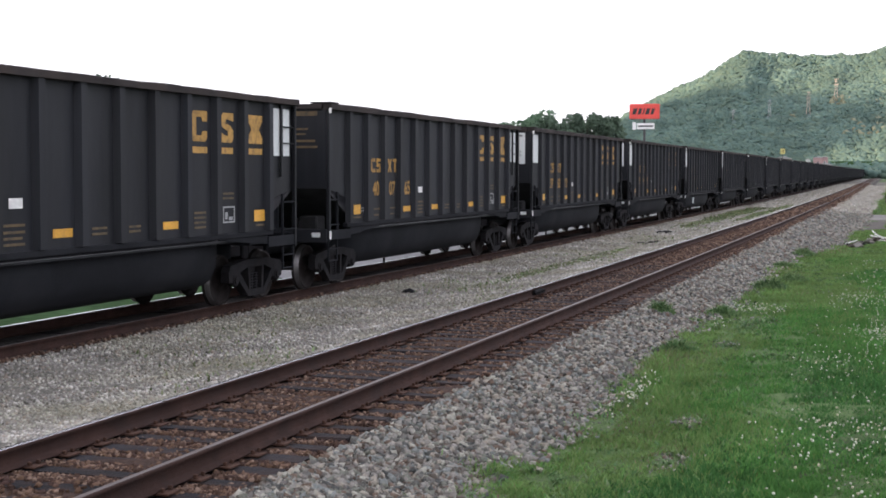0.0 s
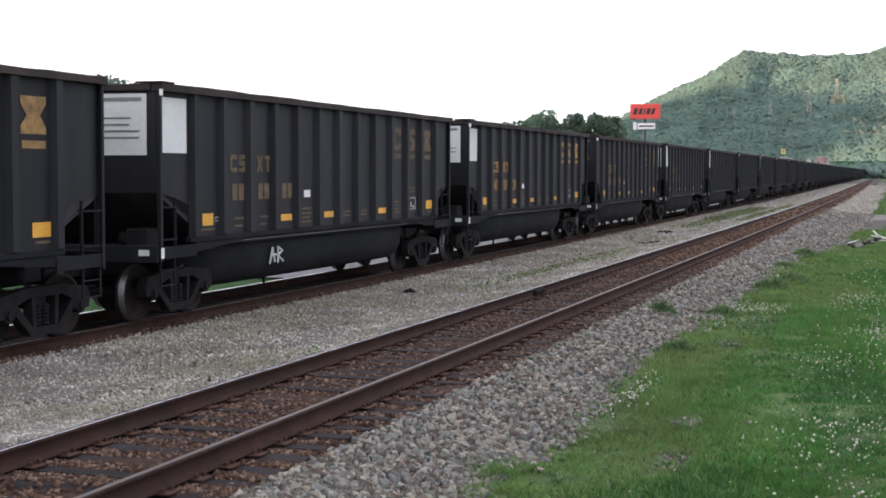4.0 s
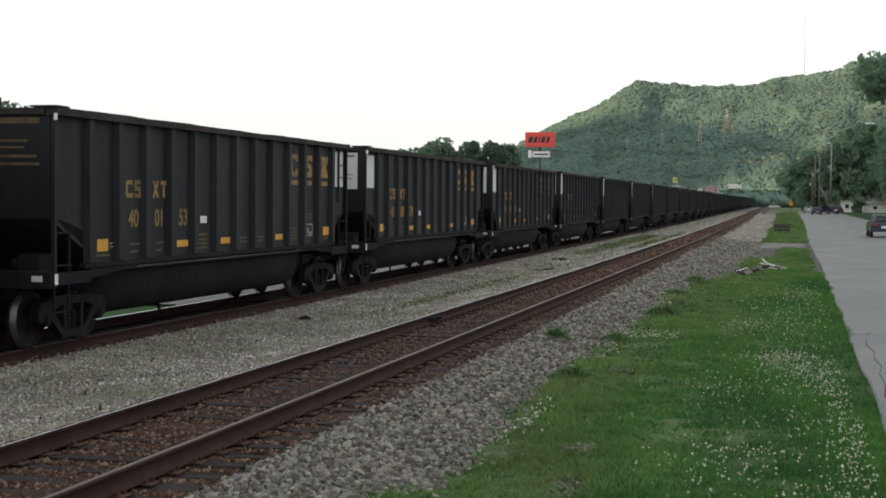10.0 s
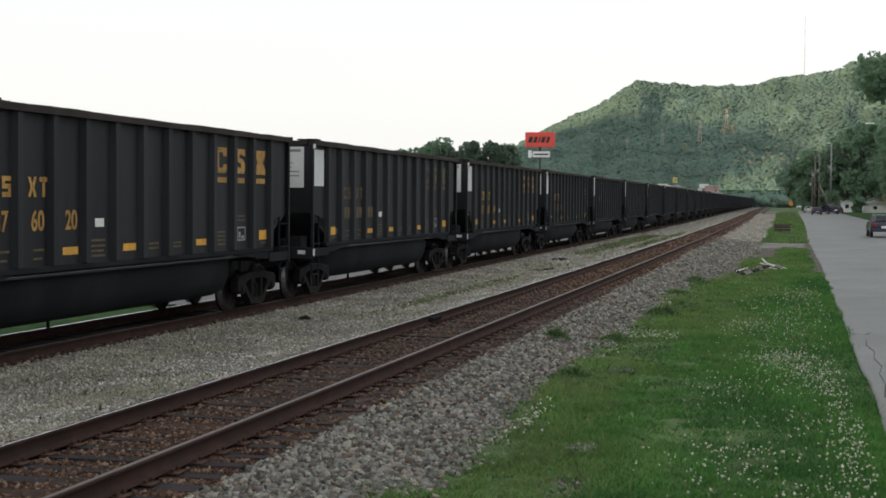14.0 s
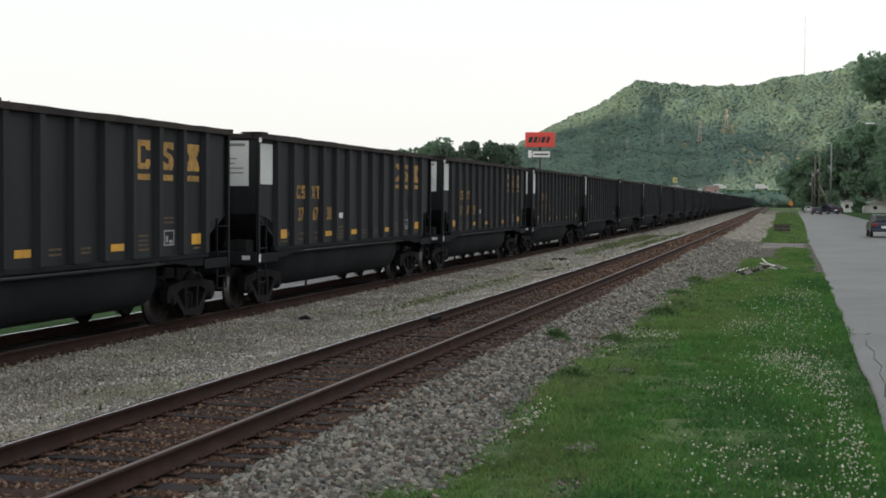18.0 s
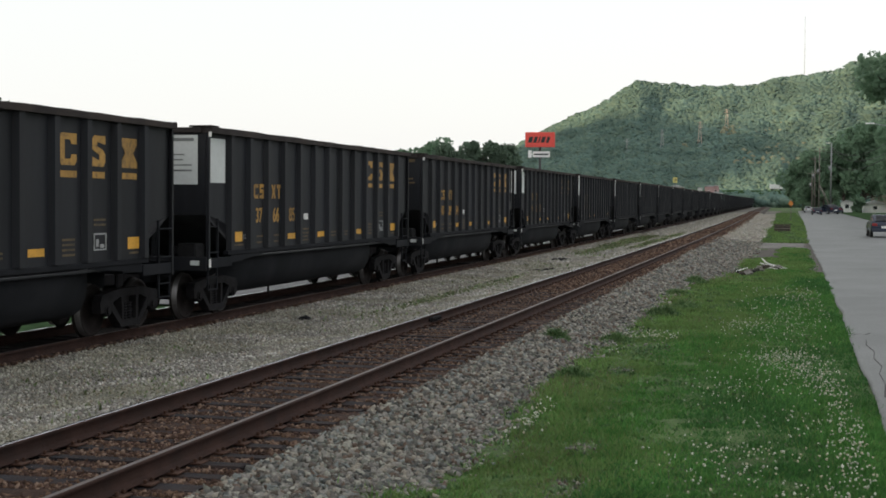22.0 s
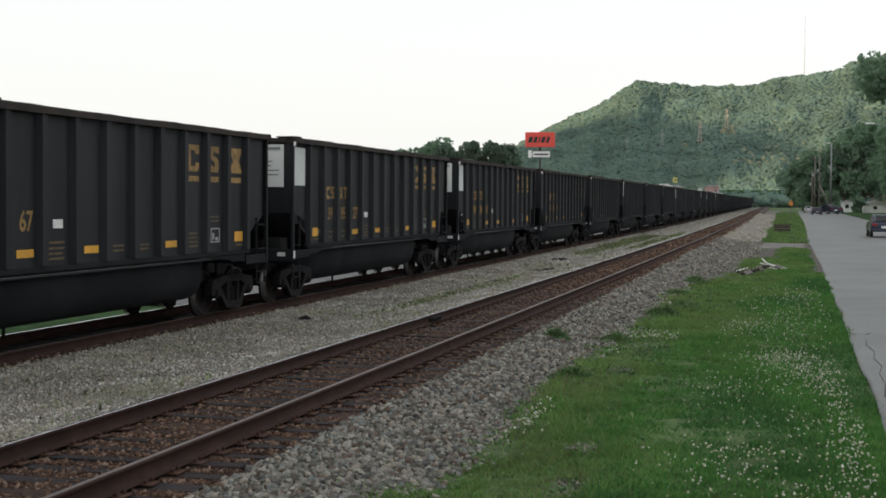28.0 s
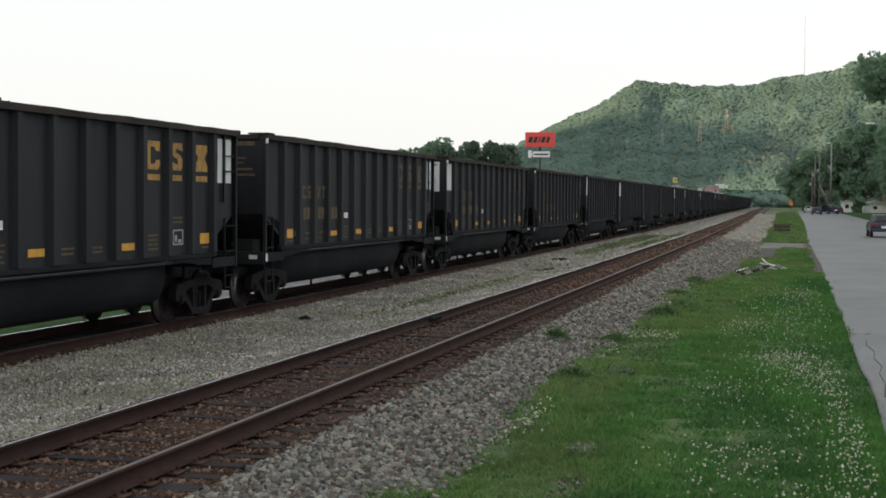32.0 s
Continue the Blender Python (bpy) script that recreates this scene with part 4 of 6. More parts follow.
def far_car(kind):
    """A car that never comes near: the same shapes in fewer pieces."""
    car = empty("coal_car")
    part("body", far_body(), M["paint"], car)
    for e in (0.0, LENGTH):
        part("end_platform", boxes((-1.5, 1.5, yy(e) - 0.03, yy(e) + 0.03, 1.0, 1.175)), M["paint"], car)
    for s in (-1, 1):
        part("top_chord", chord(bmesh.new(), s), M["chord"], car)
        part("tub", tub(bmesh.new(), s), M["tub"], car)
    part("centre_sill", boxes((-0.2, 0.2, yy(-0.8), yy(LENGTH + 0.8), 0.72, 1.05)), M["tub"], car)
    for y in (1.4, LENGTH - 0.85):
        bog = link_mesh("bogie", BOGIE["bolster"], car)
        bog.matrix_basis = pose(0, yy(y), 0)
        for s in (-1, 1):
            link_mesh("sideframe", BOGIE["sideframe", s], bog)
            for a in (-0.87, 0.87):
                link_mesh("wheel", BOGIE["wheel"], bog).matrix_basis = pose(s * 0.78, a, 0.457, 0, 0, 0 if s > 0 else 180)
    for a, b in ((10.58, 11.12), (11.64, 12.06), (12.68, 13.22)):
        flat("block_mark", a, b, 2.88, 3.38, M["yellow"], car)
    part("edge_tag", boxes((SIDE - 0.03, SIDE - 0.02, yy(-0.01), yy(0.09), 1.0, 1.24)), M["tagwhite"], car)
    flat("side_plate", *((0.18, 0.96) if kind == "W" else (13.58, 14.40)), 2.68, 3.54, M["white"], car)
    if kind == "W":
        part("end_plate", boxes((-0.05, SIDE - 0.26, yy(-0.008), yy(-0.003), 2.64, 3.59)), M["white"], car)
    return car


CARS = []


def car_pose(j, t):
    y = 28.60 + PITCH * j - gone(t) + LENGTH / 2
    return pose(FAR_C + float(bend(y)), y, FAR_TOP, 0, 0, heading(y))


def build_train():
    masters = {"W": build_car(True), "Y": build_car(False), "w": far_car("W"), "y": far_car("Y")}
    for k, m in masters.items():
        tagged(m, LABEL_W if k in "Ww" else LABEL_Y, "freight car", "cars of the coal train")
    used = set()
    rng = random.Random(4)
    for j in range(-12, 49):
        kind, digits = TRAIN.get(j, ("w" if rng.random() < 0.7 else "y", ""))
        m = car_pose(j, 0)
        if kind in used:
            car = copy_thing(masters[kind], m)
        else:
            car = masters[kind]
        used.add(kind)
        CARS.append((j, car, digits))
    for j, car, digits in CARS:
        car.matrix_basis = car_pose(j, 0)
    for j, car, digits in CARS:
        if digits:
            number_car(car, digits)
        elif j < 19:
            for c in (2.81, 3.83, 4.85):
                for k in (-1, 0):
                    flat("number_bar", c + k * 0.25 + 0.02, c + k * 0.25 + 0.22, 1.9, 2.18, M["yellow"], car)
        worn = "fade" if digits[:3] == "399" or digits in ("400259", "400153") else "dull" if not digits else ""
        for piece in car.children if worn and -12 < j < 19 else ():
            if piece.type == "MESH" and piece.data.materials[0] == M["yellow"]:
                piece.material_slots[0].link = "OBJECT"
                piece.material_slots[0].material = M[worn]
        if j == -8:
            tub_scrawl(car, 4.4)
        if j == -4:
            scrawl(car, 1.36)
        if j == -5:
            scrawl(car, 9.58, 0.32)


build_train()


# ---- wooded hills ----
RIDGE_AT = [40, 13.26, 11.9, 10.89, 10.1, 9.21, 7.87, 7.2, 6.42, 5.21, 4.11, 2.8, 1.94, 1.08, 0.01, -1.05, -1.88, -3.09, -6, -25]
RIDGE_UP = [0.004, 0.0209, 0.0309, 0.0428, 0.0507, 0.0598, 0.0692, 0.0776, 0.0858, 0.0832, 0.0818, 0.0814, 0.082, 0.087, 0.0888, 0.0912, 0.097, 0.1018, 0.105, 0.1]


def hill_height(az, r):
    """Height of the main hill at an azimuth (degrees to the left of the tracks) and a distance."""
    top = np.interp(az, RIDGE_AT[::-1], RIDGE_UP[::-1])
    top = top * 2000 - 5.0 * np.clip(top / 0.06, 0, 1)
    s = np.clip((r - 1350) / 650, 0, 1.25)
    rise = np.where(s < 1, s**1.1, 1 - (s - 1) * 0.8)
    fold = 3.5 * np.sin(az * 0.75 + r * 0.0035 + 0.6) + 3.5 * np.sin(az * 1.7 - r * 0.006 + 1) + 2 * np.sin(az * 4.0 + r * 0.011)
    return top * rise + fold * np.sin(np.clip(s, 0, 1) * math.pi)


def build_hill():
    az = np.linspace(-24, 30, 140)
    rr = np.linspace(1320, 2250, 70)
    A, R = np.meshgrid(az, rr)
    H = hill_height(A, R) - 1.0
    X, Y = -R * np.sin(np.radians(A)), R * np.cos(np.radians(A))
    v = np.stack([X, Y, H], -1).reshape(-1, 3)
    n = len(az)
    i = np.arange((len(rr) - 1) * n).reshape(-1, n)[:, :-1].ravel()
    f = np.stack([i, i + 1, i + 1 + n, i + n], 1)[:, ::-1]
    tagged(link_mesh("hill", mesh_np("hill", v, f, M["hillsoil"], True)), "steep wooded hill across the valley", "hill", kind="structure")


def blob_template(sub=1):
    bm = bmesh.new()
    bmesh.ops.create_icosphere(bm, subdivisions=sub, radius=1)
    v = np.array([x.co[:] for x in bm.verts])
    f = np.array([[q.index for q in x.verts] for x in bm.faces])
    bm.free()
    return v, f


def dome_template():
    """The upper part of a lump, for crowns packed side by side."""
    v, f = blob_template(1)
    f = f[v[f][:, :, 2].max(1) > 0.1]
    used = np.unique(f)
    at = np.zeros(len(v), int)
    at[used] = np.arange(len(used))
    return v[used], at[f]


def scatter(points, sizes, rng, sub=1, rough=0.3, squash=(0.8, 1.2), low=1.0):
    """One array of uneven lumps, at points, of sizes; sub 0: domes."""
    tv, tf = blob_template(sub) if sub else dome_template()
    n, k = len(points), len(tv)
    v = tv[None] * (1 + rng.normal(0, rough, (n, k, 1)))
    a = rng.uniform(0, 2 * math.pi, n)
    ca, sa = np.cos(a)[:, None], np.sin(a)[:, None]
    v = np.stack([v[..., 0] * ca - v[..., 1] * sa, v[..., 0] * sa + v[..., 1] * ca, v[..., 2]], -1)
    v *= rng.uniform(*squash, (n, 1, 3)) * np.asarray(sizes)[:, None, None] * np.array([1, 1, low])
    v += np.asarray(points)[:, None]
    f = tf[None] + (np.arange(n) * k)[:, None, None]
    return v.reshape(-1, 3), f.reshape(-1, 3)


TOWERS = ((3.97, 0.0544, 0.0394), (2.95, 0.0628, 0.0486), (5.43, 0.049, 0.0377), (6.8, 0.0426, 0.0359))


def tower_range(az, low):
    """Where the slope reaches the tower's foot."""
    for r in range(1350, 2000, 4):
        if (hill_height(az, r) - 2.2) / r > low:
            return r
    return 2000


def build_woods():
    rng = np.random.default_rng(11)
    n = 54000
    az = rng.uniform(-7, 17, n)
    r = 1345 + 700 * rng.uniform(0, 1, n)
    for ta, te, tb in TOWERS:
        clear = (np.abs(az - ta) < 0.11) & (np.abs(r - tower_range(ta, tb) + 10) < 14)
        az, r = az[~clear], r[~clear]
    n = len(az)
    z = hill_height(az, r)
    across, stand = np.radians(az) * 1600, np.zeros(n)
    for _ in range(9):
        turn, wave = rng.uniform(0, 2 * math.pi), rng.uniform(14, 46)
        stand += np.sin((across * math.cos(turn) + r * 0.5 * math.sin(turn)) * 2 * math.pi / wave + rng.uniform(0, 6.3)) / 3
    z = z + 0.5 * stand
    size = rng.uniform(1.1, 3.0, n) * np.clip(1 + 0.14 * stand, 0.75, 1.3) * np.where(rng.uniform(0, 1, n) < 0.12, 1.6, 1.0)
    pts = np.stack([-r * np.sin(np.radians(az)), r * np.cos(np.radians(az)), z - size * 0.1 + rng.uniform(0, 1.5, n)], -1)
    v, f = scatter(pts, size, rng, 0, 0.16, (0.7, 1.3), 0.6)
    tagged(link_mesh("hill_woods", mesh_np("hill_woods", v, f, M["woods"], True)), "dense deciduous woods covering the hill, distance haze in their pale green", "woods", kind="stuff")
    pts, size = [], []
    for a0, e0, sa, se, k in ((2.78, 0.0488, 0.2, 0.0015, 16), (1.9, 0.030, 0.38, 0.004, 26), (1.2, 0.044, 0.5, 0.006, 14), (4.45, 0.037, 0.12, 0.001, 7), (0.6, 0.03, 0.4, 0.006, 10)):
        for _ in range(k):
            a, e = a0 + rng.normal(0, sa), e0 + rng.normal(0, se)
            r = tower_range(a, e)
            s = rng.uniform(1.4, 3.2)
            pts.append((-r * math.sin(radians(a)), r * math.cos(radians(a)), float(hill_height(np.array(a), np.array(float(r)))) + 0.7))
            size.append(s)
    v, f = scatter(np.array(pts), size, rng, 0, 0.2, (0.75, 1.3))
    tagged(link_mesh("pale_crowns", mesh_np("pale_crowns", v, f, M["palewoods"], True)), "pale yellowing tree crowns among the hill's woods", "trees", kind="stuff")


build_hill()
build_woods()


def skyline(y, seed):
    """How high the sunward ridges stand along their length, shaping the hill's shadow line."""
    if seed == 1:
        return 1 + 0.12 * np.sin(y * 0.011 + seed) + 0.06 * np.sin(y * 0.037)
    return np.interp(y, [-1000, 0, 40, 70, 118, 165, 300, 450, 560, 640, 900, 1950], [0.8, 0.97, 1.06, 1.12, 1.15, 1.17, 1.14, 1.13, 1.0, 0.92, 0.9, 0.85])


def ridge(name, x0, x1, y0, y1, height, seed):
    """Long valley-side ridge, unseen beside and behind the camera, added to block the sun."""
    rng = np.random.default_rng(seed)
    ys, ts = np.linspace(y0, y1, 80), np.linspace(0, 1, 9)
    T, Y = np.meshgrid(ts, ys)
    prof = np.sin(T * math.pi) ** 0.8
    taper = np.clip(np.minimum(Y - y0, y1 - Y) / 150, 0, 1)
    Z = height * prof * taper * skyline(Y, seed) - 2
    X = x0 + (x1 - x0) * T + rng.normal(0, 4, T.shape)
    v = np.stack([X, Y, Z], -1).reshape(-1, 3)
    n = len(ts)
    i = np.arange((len(ys) - 1) * n).reshape(-1, n)[:, :-1].ravel()
    f = np.stack([i, i + 1, i + 1 + n, i + n], 1)
    tagged(link_mesh(name, mesh_np(name, v, f, M["hillsoil"], True)), "unseen ridge added on the valley's sunward side to cast shade", "hill", kind="structure")


# Added out of view: near one shades the foreground, far one the lower hill.
ridge("valley_ridge_near", -950, -330, -1500, 440, 190, 1)
ridge("valley_ridge_far", -2300, -1500, -1000, 1950, 405, 2)


# ---- trees ----
def road_level(x, y):
    return float(level(np.array(x - float(bend(y)))))


def build_tree(x, y, z, height, spread, leaf, seed, name="tree", label="", mat="leaf", low=0.25, count=2600):
    rng = np.random.default_rng(seed)
    tree = tagged(empty(name, pose(x, y, z)), label or "leafy green deciduous tree", "tree")
    bm = bmesh.new()
    tube(bm, (0, 0, -0.3), (0.1, 0, height * 0.35), height * 0.028, height * 0.02, 8)
    tube(bm, (0.1, 0, height * 0.35), (0, 0.1, height * 0.8), height * 0.02, height * 0.006, 7)
    limbs = []
    for i in range(9):
        a, h = rng.uniform(0, 6.28), rng.uniform(low, 0.72) * height
        ln = spread * rng.uniform(0.5, 0.85)
        end = (math.cos(a) * ln, math.sin(a) * ln, min(height * 0.9, h + ln * rng.uniform(0.4, 0.9)))
        tube(bm, (0, 0, h), end, height * 0.011, height * 0.003, 5)
        limbs.append(end)
    part("trunk", bm, M["bark"], tree)
    cl = [np.array(e) for e in limbs] + [np.array((rng.normal(0, spread * 0.35), rng.normal(0, spread * 0.35), rng.uniform(low + 0.15, 0.95) * height)) for _ in range(16)]
    rad = [spread * rng.uniform(0.22, 0.45) for _ in cl]
    pick = rng.integers(0, len(cl), count)
    d = rng.normal(0, 1, (count, 3))
    d /= np.linalg.norm(d, axis=1)[:, None]
    c = np.array(cl)[pick] + d * (np.array(rad)[pick] * rng.uniform(0.45, 1.05, count) ** 0.6)[:, None]
    c[:, 2] = np.clip(c[:, 2], height * low * 0.7, height * 1.02)
    # each leaf clump: two crossed quads
    v, f = [], []
    u = rng.normal(0, 1, (count, 2, 3))
    u /= np.linalg.norm(u, axis=2)[..., None]
    w = np.cross(u[:, 0], u[:, 1])
    w /= np.linalg.norm(w, axis=1)[:, None] + 1e-9
    t = np.cross(u[:, 0], w)
    s = leaf * rng.uniform(0.5, 1.2, count)[:, None]
    a, b = u[:, 0] * s, t * s * 0.7
    quads = np.stack([c - a - b * 0.3, c + b, c + a + b * 0.2, c - b], 1)
    part_me = mesh_np("crown", quads.reshape(-1, 3), np.arange(count * 4).reshape(-1, 4), M[mat])
    link_mesh("crown", part_me, tree)
    return tree


GREEN_L = "leafy green tree standing beyond the train"
for i, (px, py, h, sp) in enumerate(((-68.5, 248, 11.8, 4.0), (-63.5, 250, 13.6, 4.6), (-59.5, 246, 12.6, 4.2), (-56.5, 252, 10.5, 4.0), (-54, 244, 13.0, 3.6), (-51, 246, 13.6, 3.4))):
    build_tree(px, py, -0.75, h, sp, 0.42, 30 + i, label=GREEN_L, mat="leaf" if i > 1 else "leaf_dark", count=3600)
build_tree(-62, 103, -0.9, 10.5, 4.0, 0.3, 50, label=GREEN_L)
for i, (px, py, h, sp) in enumerate(((17.5, 236, 16.5, 6), (24, 250, 19, 8), (9.5, 363, 17, 6), (5.0, 372, 15, 6), (14, 362, 21, 8), (22, 320, 20, 8), (30, 290, 22, 10), (0, 430, 14, 6), (18, 400, 24, 9))):
    build_tree(px, py, -0.3, h, sp, 0.7, 60 + i, label="tall dark green street tree", mat="leaf_dark", low=0.12, count=3400)
build_tree(12.6, 180, -0.2, 20.8, 6.6, 0.42, 80, label="tall dark green street tree", mat="leaf_dark", low=0.62, count=5200)


for px, py, h, sp in ((12.2, 352, 3.8, 1.6), (11.9, 331, 3.0, 1.3), (20.6, 330, 4.6, 2.4), (6.6, 352, 5.0, 2.4), (3.2, 376, 4.4, 2.6), (1.0, 392, 5.0, 3.0)):
    build_tree(px, py, road_level(px, py), h, sp, 0.3, int(px * 10), name="bush", label="dark green bush beside the street", mat="leaf_dark", low=0.06, count=900)


def hedge_row(name, label, pts, seed, size):
    rng = np.random.default_rng(seed)
    p = np.array(pts, float)
    v, f = scatter(p, rng.uniform(0.6, 1.2, len(p)) * size, rng, 1, 0.28)
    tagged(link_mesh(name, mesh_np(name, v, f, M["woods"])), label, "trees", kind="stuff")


rngb = np.random.default_rng(21)
hedge_row("valley_woods", "belt of green trees on the valley floor", np.stack([rngb.uniform(-200, 70, 3000), rngb.uniform(640, 762, 3000), rngb.uniform(0, 1, 3000) ** 1.6 * 3.7], 1), 5, 2.3)
ex = rngb.uniform(-220, 120, 2600)
et = rngb.uniform(0, 1, 2600)
hedge_row("embankment_shrubs", "green shrubs covering the far road's embankment", np.stack([ex, 768 + 15 * et, -1 + 8.3 * et], 1), 6, 1.3)


# ---- tall sign beyond the train ----
def build_sign():
    s = tagged(empty("roadside_sign", pose(-26.0, 144.0, -0.7, 0, 0, 8)), "tall pole sign with a red panel over a white board", "sign")
    part("pole", tube(bmesh.new(), (0, 0, -0.2), (0, 0, 8.6), 0.12, n=10), M["darkpole"], s)
    red = part("sign_box", boxes((-1.5, 1.5, -0.25, 0.25, 8.28, 9.78), bevel=0.04), M["red"], s, "red illuminated sign box")
    x = -1.25
    for w in (0.40, 0.34, 0.14, 0.38, 0.30):
        part("dark_bar", prism(bmesh.new(), [(x, 8.72), (x + w, 8.72), (x + w + 0.18, 9.32), (x + 0.18, 9.32)], "y", -0.262, -0.252), M["black"], red, "slanted black bar")
        x += w + 0.14
    board = part("sign_board", boxes((-0.75, 1.0, -0.12, 0.12, 7.25, 7.85), bevel=0.02), M["signwhite"], s, "white board under the red panel")
    part("text_bar", boxes((-0.62, 0.85, -0.132, -0.122, 7.47, 7.62)), M["black"], board)
    part("side_board", boxes((-1.2, -0.85, -0.1, 0.1, 7.2, 7.95), bevel=0.02), M["signwhite"], s)


build_sign()


# ---- street side ----
def build_lamp_post(x, y, h, reach, lamp):
    p = tagged(empty("utility_pole", pose(x, y, -0.4)), "weathered wooden utility pole beside the street", "pole", "poles along the street")
    part("pole", tube(bmesh.new(), (0, 0, -0.3), (0, 0, h), 0.17, 0.11, n=10), M["steel" if lamp else "pole"], p)
    if lamp:
        part("lamp_arm", tube(bmesh.new(), (0, 0, h - 0.6), (-reach, 0, h + 0.1), 0.05, n=6), M["steel"], p)
        part("lamp_head", boxes((-reach - 0.9, -reach, -0.2, 0.2, h + 0.04, h + 0.19), bevel=0.06), M["signwhite"], p, "pale street lamp head")
    else:
        part("cross_arm", boxes((-1.2, 1.2, -0.06, 0.06, h - 0.7, h - 0.55)), M["pole"], p)
    part("transformer", tube(bmesh.new(), (-0.35, 0, h * 0.62), (-0.35, 0, h * 0.62 + 0.9), 0.25, n=10), M["steel"], p)


build_lamp_post(5.9, 330, 15.6, 0.3, True)
build_lamp_post(3.4, 332, 14.6, 0.3, False)
build_lamp_post(2.5, 338, 13.0, 0.3, False)
build_lamp_post(2.0, 352, 10.0, 0.3, False)
build_lamp_post(10.0, 150, 10.4, 3.2, True)


def build_strut(a, b):
    tagged(part("leaning_strut", tube(bmesh.new(), a, b, 0.13, 0.11, n=8), M["pole"]), "pale leaning strut between the utility poles", "pole", "poles along the street")


build_strut((3.5, 331.6, 5.9), (6.6, 329, -0.4))


def build_wire(a, b, sag):
    """A sagging overhead wire as one thin tube."""
    a, b = Vector(a), Vector(b)
    bm, old = bmesh.new(), None
    for i in range(13):
        t = i / 12
        p = a.lerp(b, t) - Vector((0, 0, sag * 4 * t * (1 - t)))
        if old is not None:
            tube(bm, old, p, 0.035, n=4, caps=False)
        old = p
    tagged(part("power_line", bm, M["wire"]), "thin dark overhead power line along the street", "wire", "wires along the street")


for dx, z0, z1 in ((0.0, 9.8, 14.6), (0.6, 9.0, 13.6), (-0.5, 8.0, 11.8)):
    build_wire((9.9 + dx, 150, z0 - 0.3), (5.9 + dx, 330, z1 - 0.3), 2.2)
    build_wire((9.9 + dx, 150, z0 - 0.3), (14.5 + dx, 40, z0 + 0.2), 1.2)
    build_wire((5.9 + dx, 330, z1 - 0.3), (3.4 + dx, 332, z1), 0.2)


def road_top(x, y):
    return float(level(np.array(x - float(bend(y))))) + 0.05


def build_sedan(x, y, z, turn, paint, label, tall=1.0):
    c = tagged(empty("sedan", pose(x, y, z, 0, 0, turn)), label, "car")
    c.scale = (tall, tall, tall)
    bm = bmesh.new()
    prof = [(-2.3, 0.35), (-2.35, 0.75), (-2.25, 0.98), (-1.6, 1.02), (1.1, 0.98), (2.1, 0.82), (2.3, 0.6), (2.3, 0.35)]
    prism(bm, prof, "x", -0.88, 0.88)
    bmesh.ops.bevel(bm, geom=bm.edges[:], offset=0.06, segments=2, affect="EDGES")
    part("body", bm, paint, c)
    bm = bmesh.new()
    a = [(-1.9, 1.0), (-1.15, 1.44), (0.15, 1.46), (1.05, 0.97)]
    prism(bm, a, "x", -0.72, 0.72)
    bmesh.ops.bevel(bm, geom=bm.edges[:], offset=0.05, segments=2, affect="EDGES")
    part("cabin", bm, paint, c)
    bm = bmesh.new()
    vs = [bm.verts.new(q) for q in ((-0.6, -1.84, 1.05), (0.6, -1.84, 1.05), (0.52, -1.26, 1.40), (-0.52, -1.26, 1.40))]
    bm.faces.new(vs)
    bmesh.ops.solidify(bm, geom=bm.faces[:], thickness=0.02)
    part("rear_window", bm, M["glass"], c)
    for s in (-1, 1):
        lo, hi = sorted((s * 0.715, s * 0.735))
        bm = bmesh.new()
        prism(bm, [(-1.5, 1.06), (-1.0, 1.38), (0.1, 1.39), (0.75, 1.04)], "x", lo, hi)
        part("side_window", bm, M["glass"], c)
        part("tail_lamp", boxes((s * 0.68 - 0.16, s * 0.68 + 0.16, -2.36, -2.33, 0.74, 0.9), bevel=0.01), M["tail"], c)
        for wy in (-1.4, 1.4):
            w = part("wheel", tube(bmesh.new(), (s * 0.72, wy, 0.32), (s * 0.9, wy, 0.32), 0.32, n=18), M["tyre"], c)
            part("rim", tube(bmesh.new(), (s * 0.895, wy, 0.32), (s * 0.905, wy, 0.32), 0.2, n=14), M["steel"], w)
    part("rear_plate", boxes((-0.26, 0.26, -2.372, -2.355, 0.58, 0.72)), M["signwhite"], c)
    part("bumper", boxes((-0.86, 0.86, -2.4, -2.3, 0.36, 0.55), bevel=0.03), paint, c)
    return c


build_sedan(5.72, 111, road_top(5.72, 111), 2, M["carpaint"], "dark blue sedan on the street", 1.12)
build_sedan(4.9, 302, road_top(4.9, 302), 28, M["carpaint"], "dark tall car parked askew far down the street", 1.35)
build_sedan(7.2, 312, road_top(7.2, 312), 2, M["carpaint"], "dark sedan parked far down the street")
build_sedan(2.6, 290, road_top(2.6, 290), 3, M["carpaint"], "dark sedan parked far down the street")
build_sedan(1.2, 350, road_top(1.2, 350), 3, M["carsilver"], "silver sedan parked far down the street")


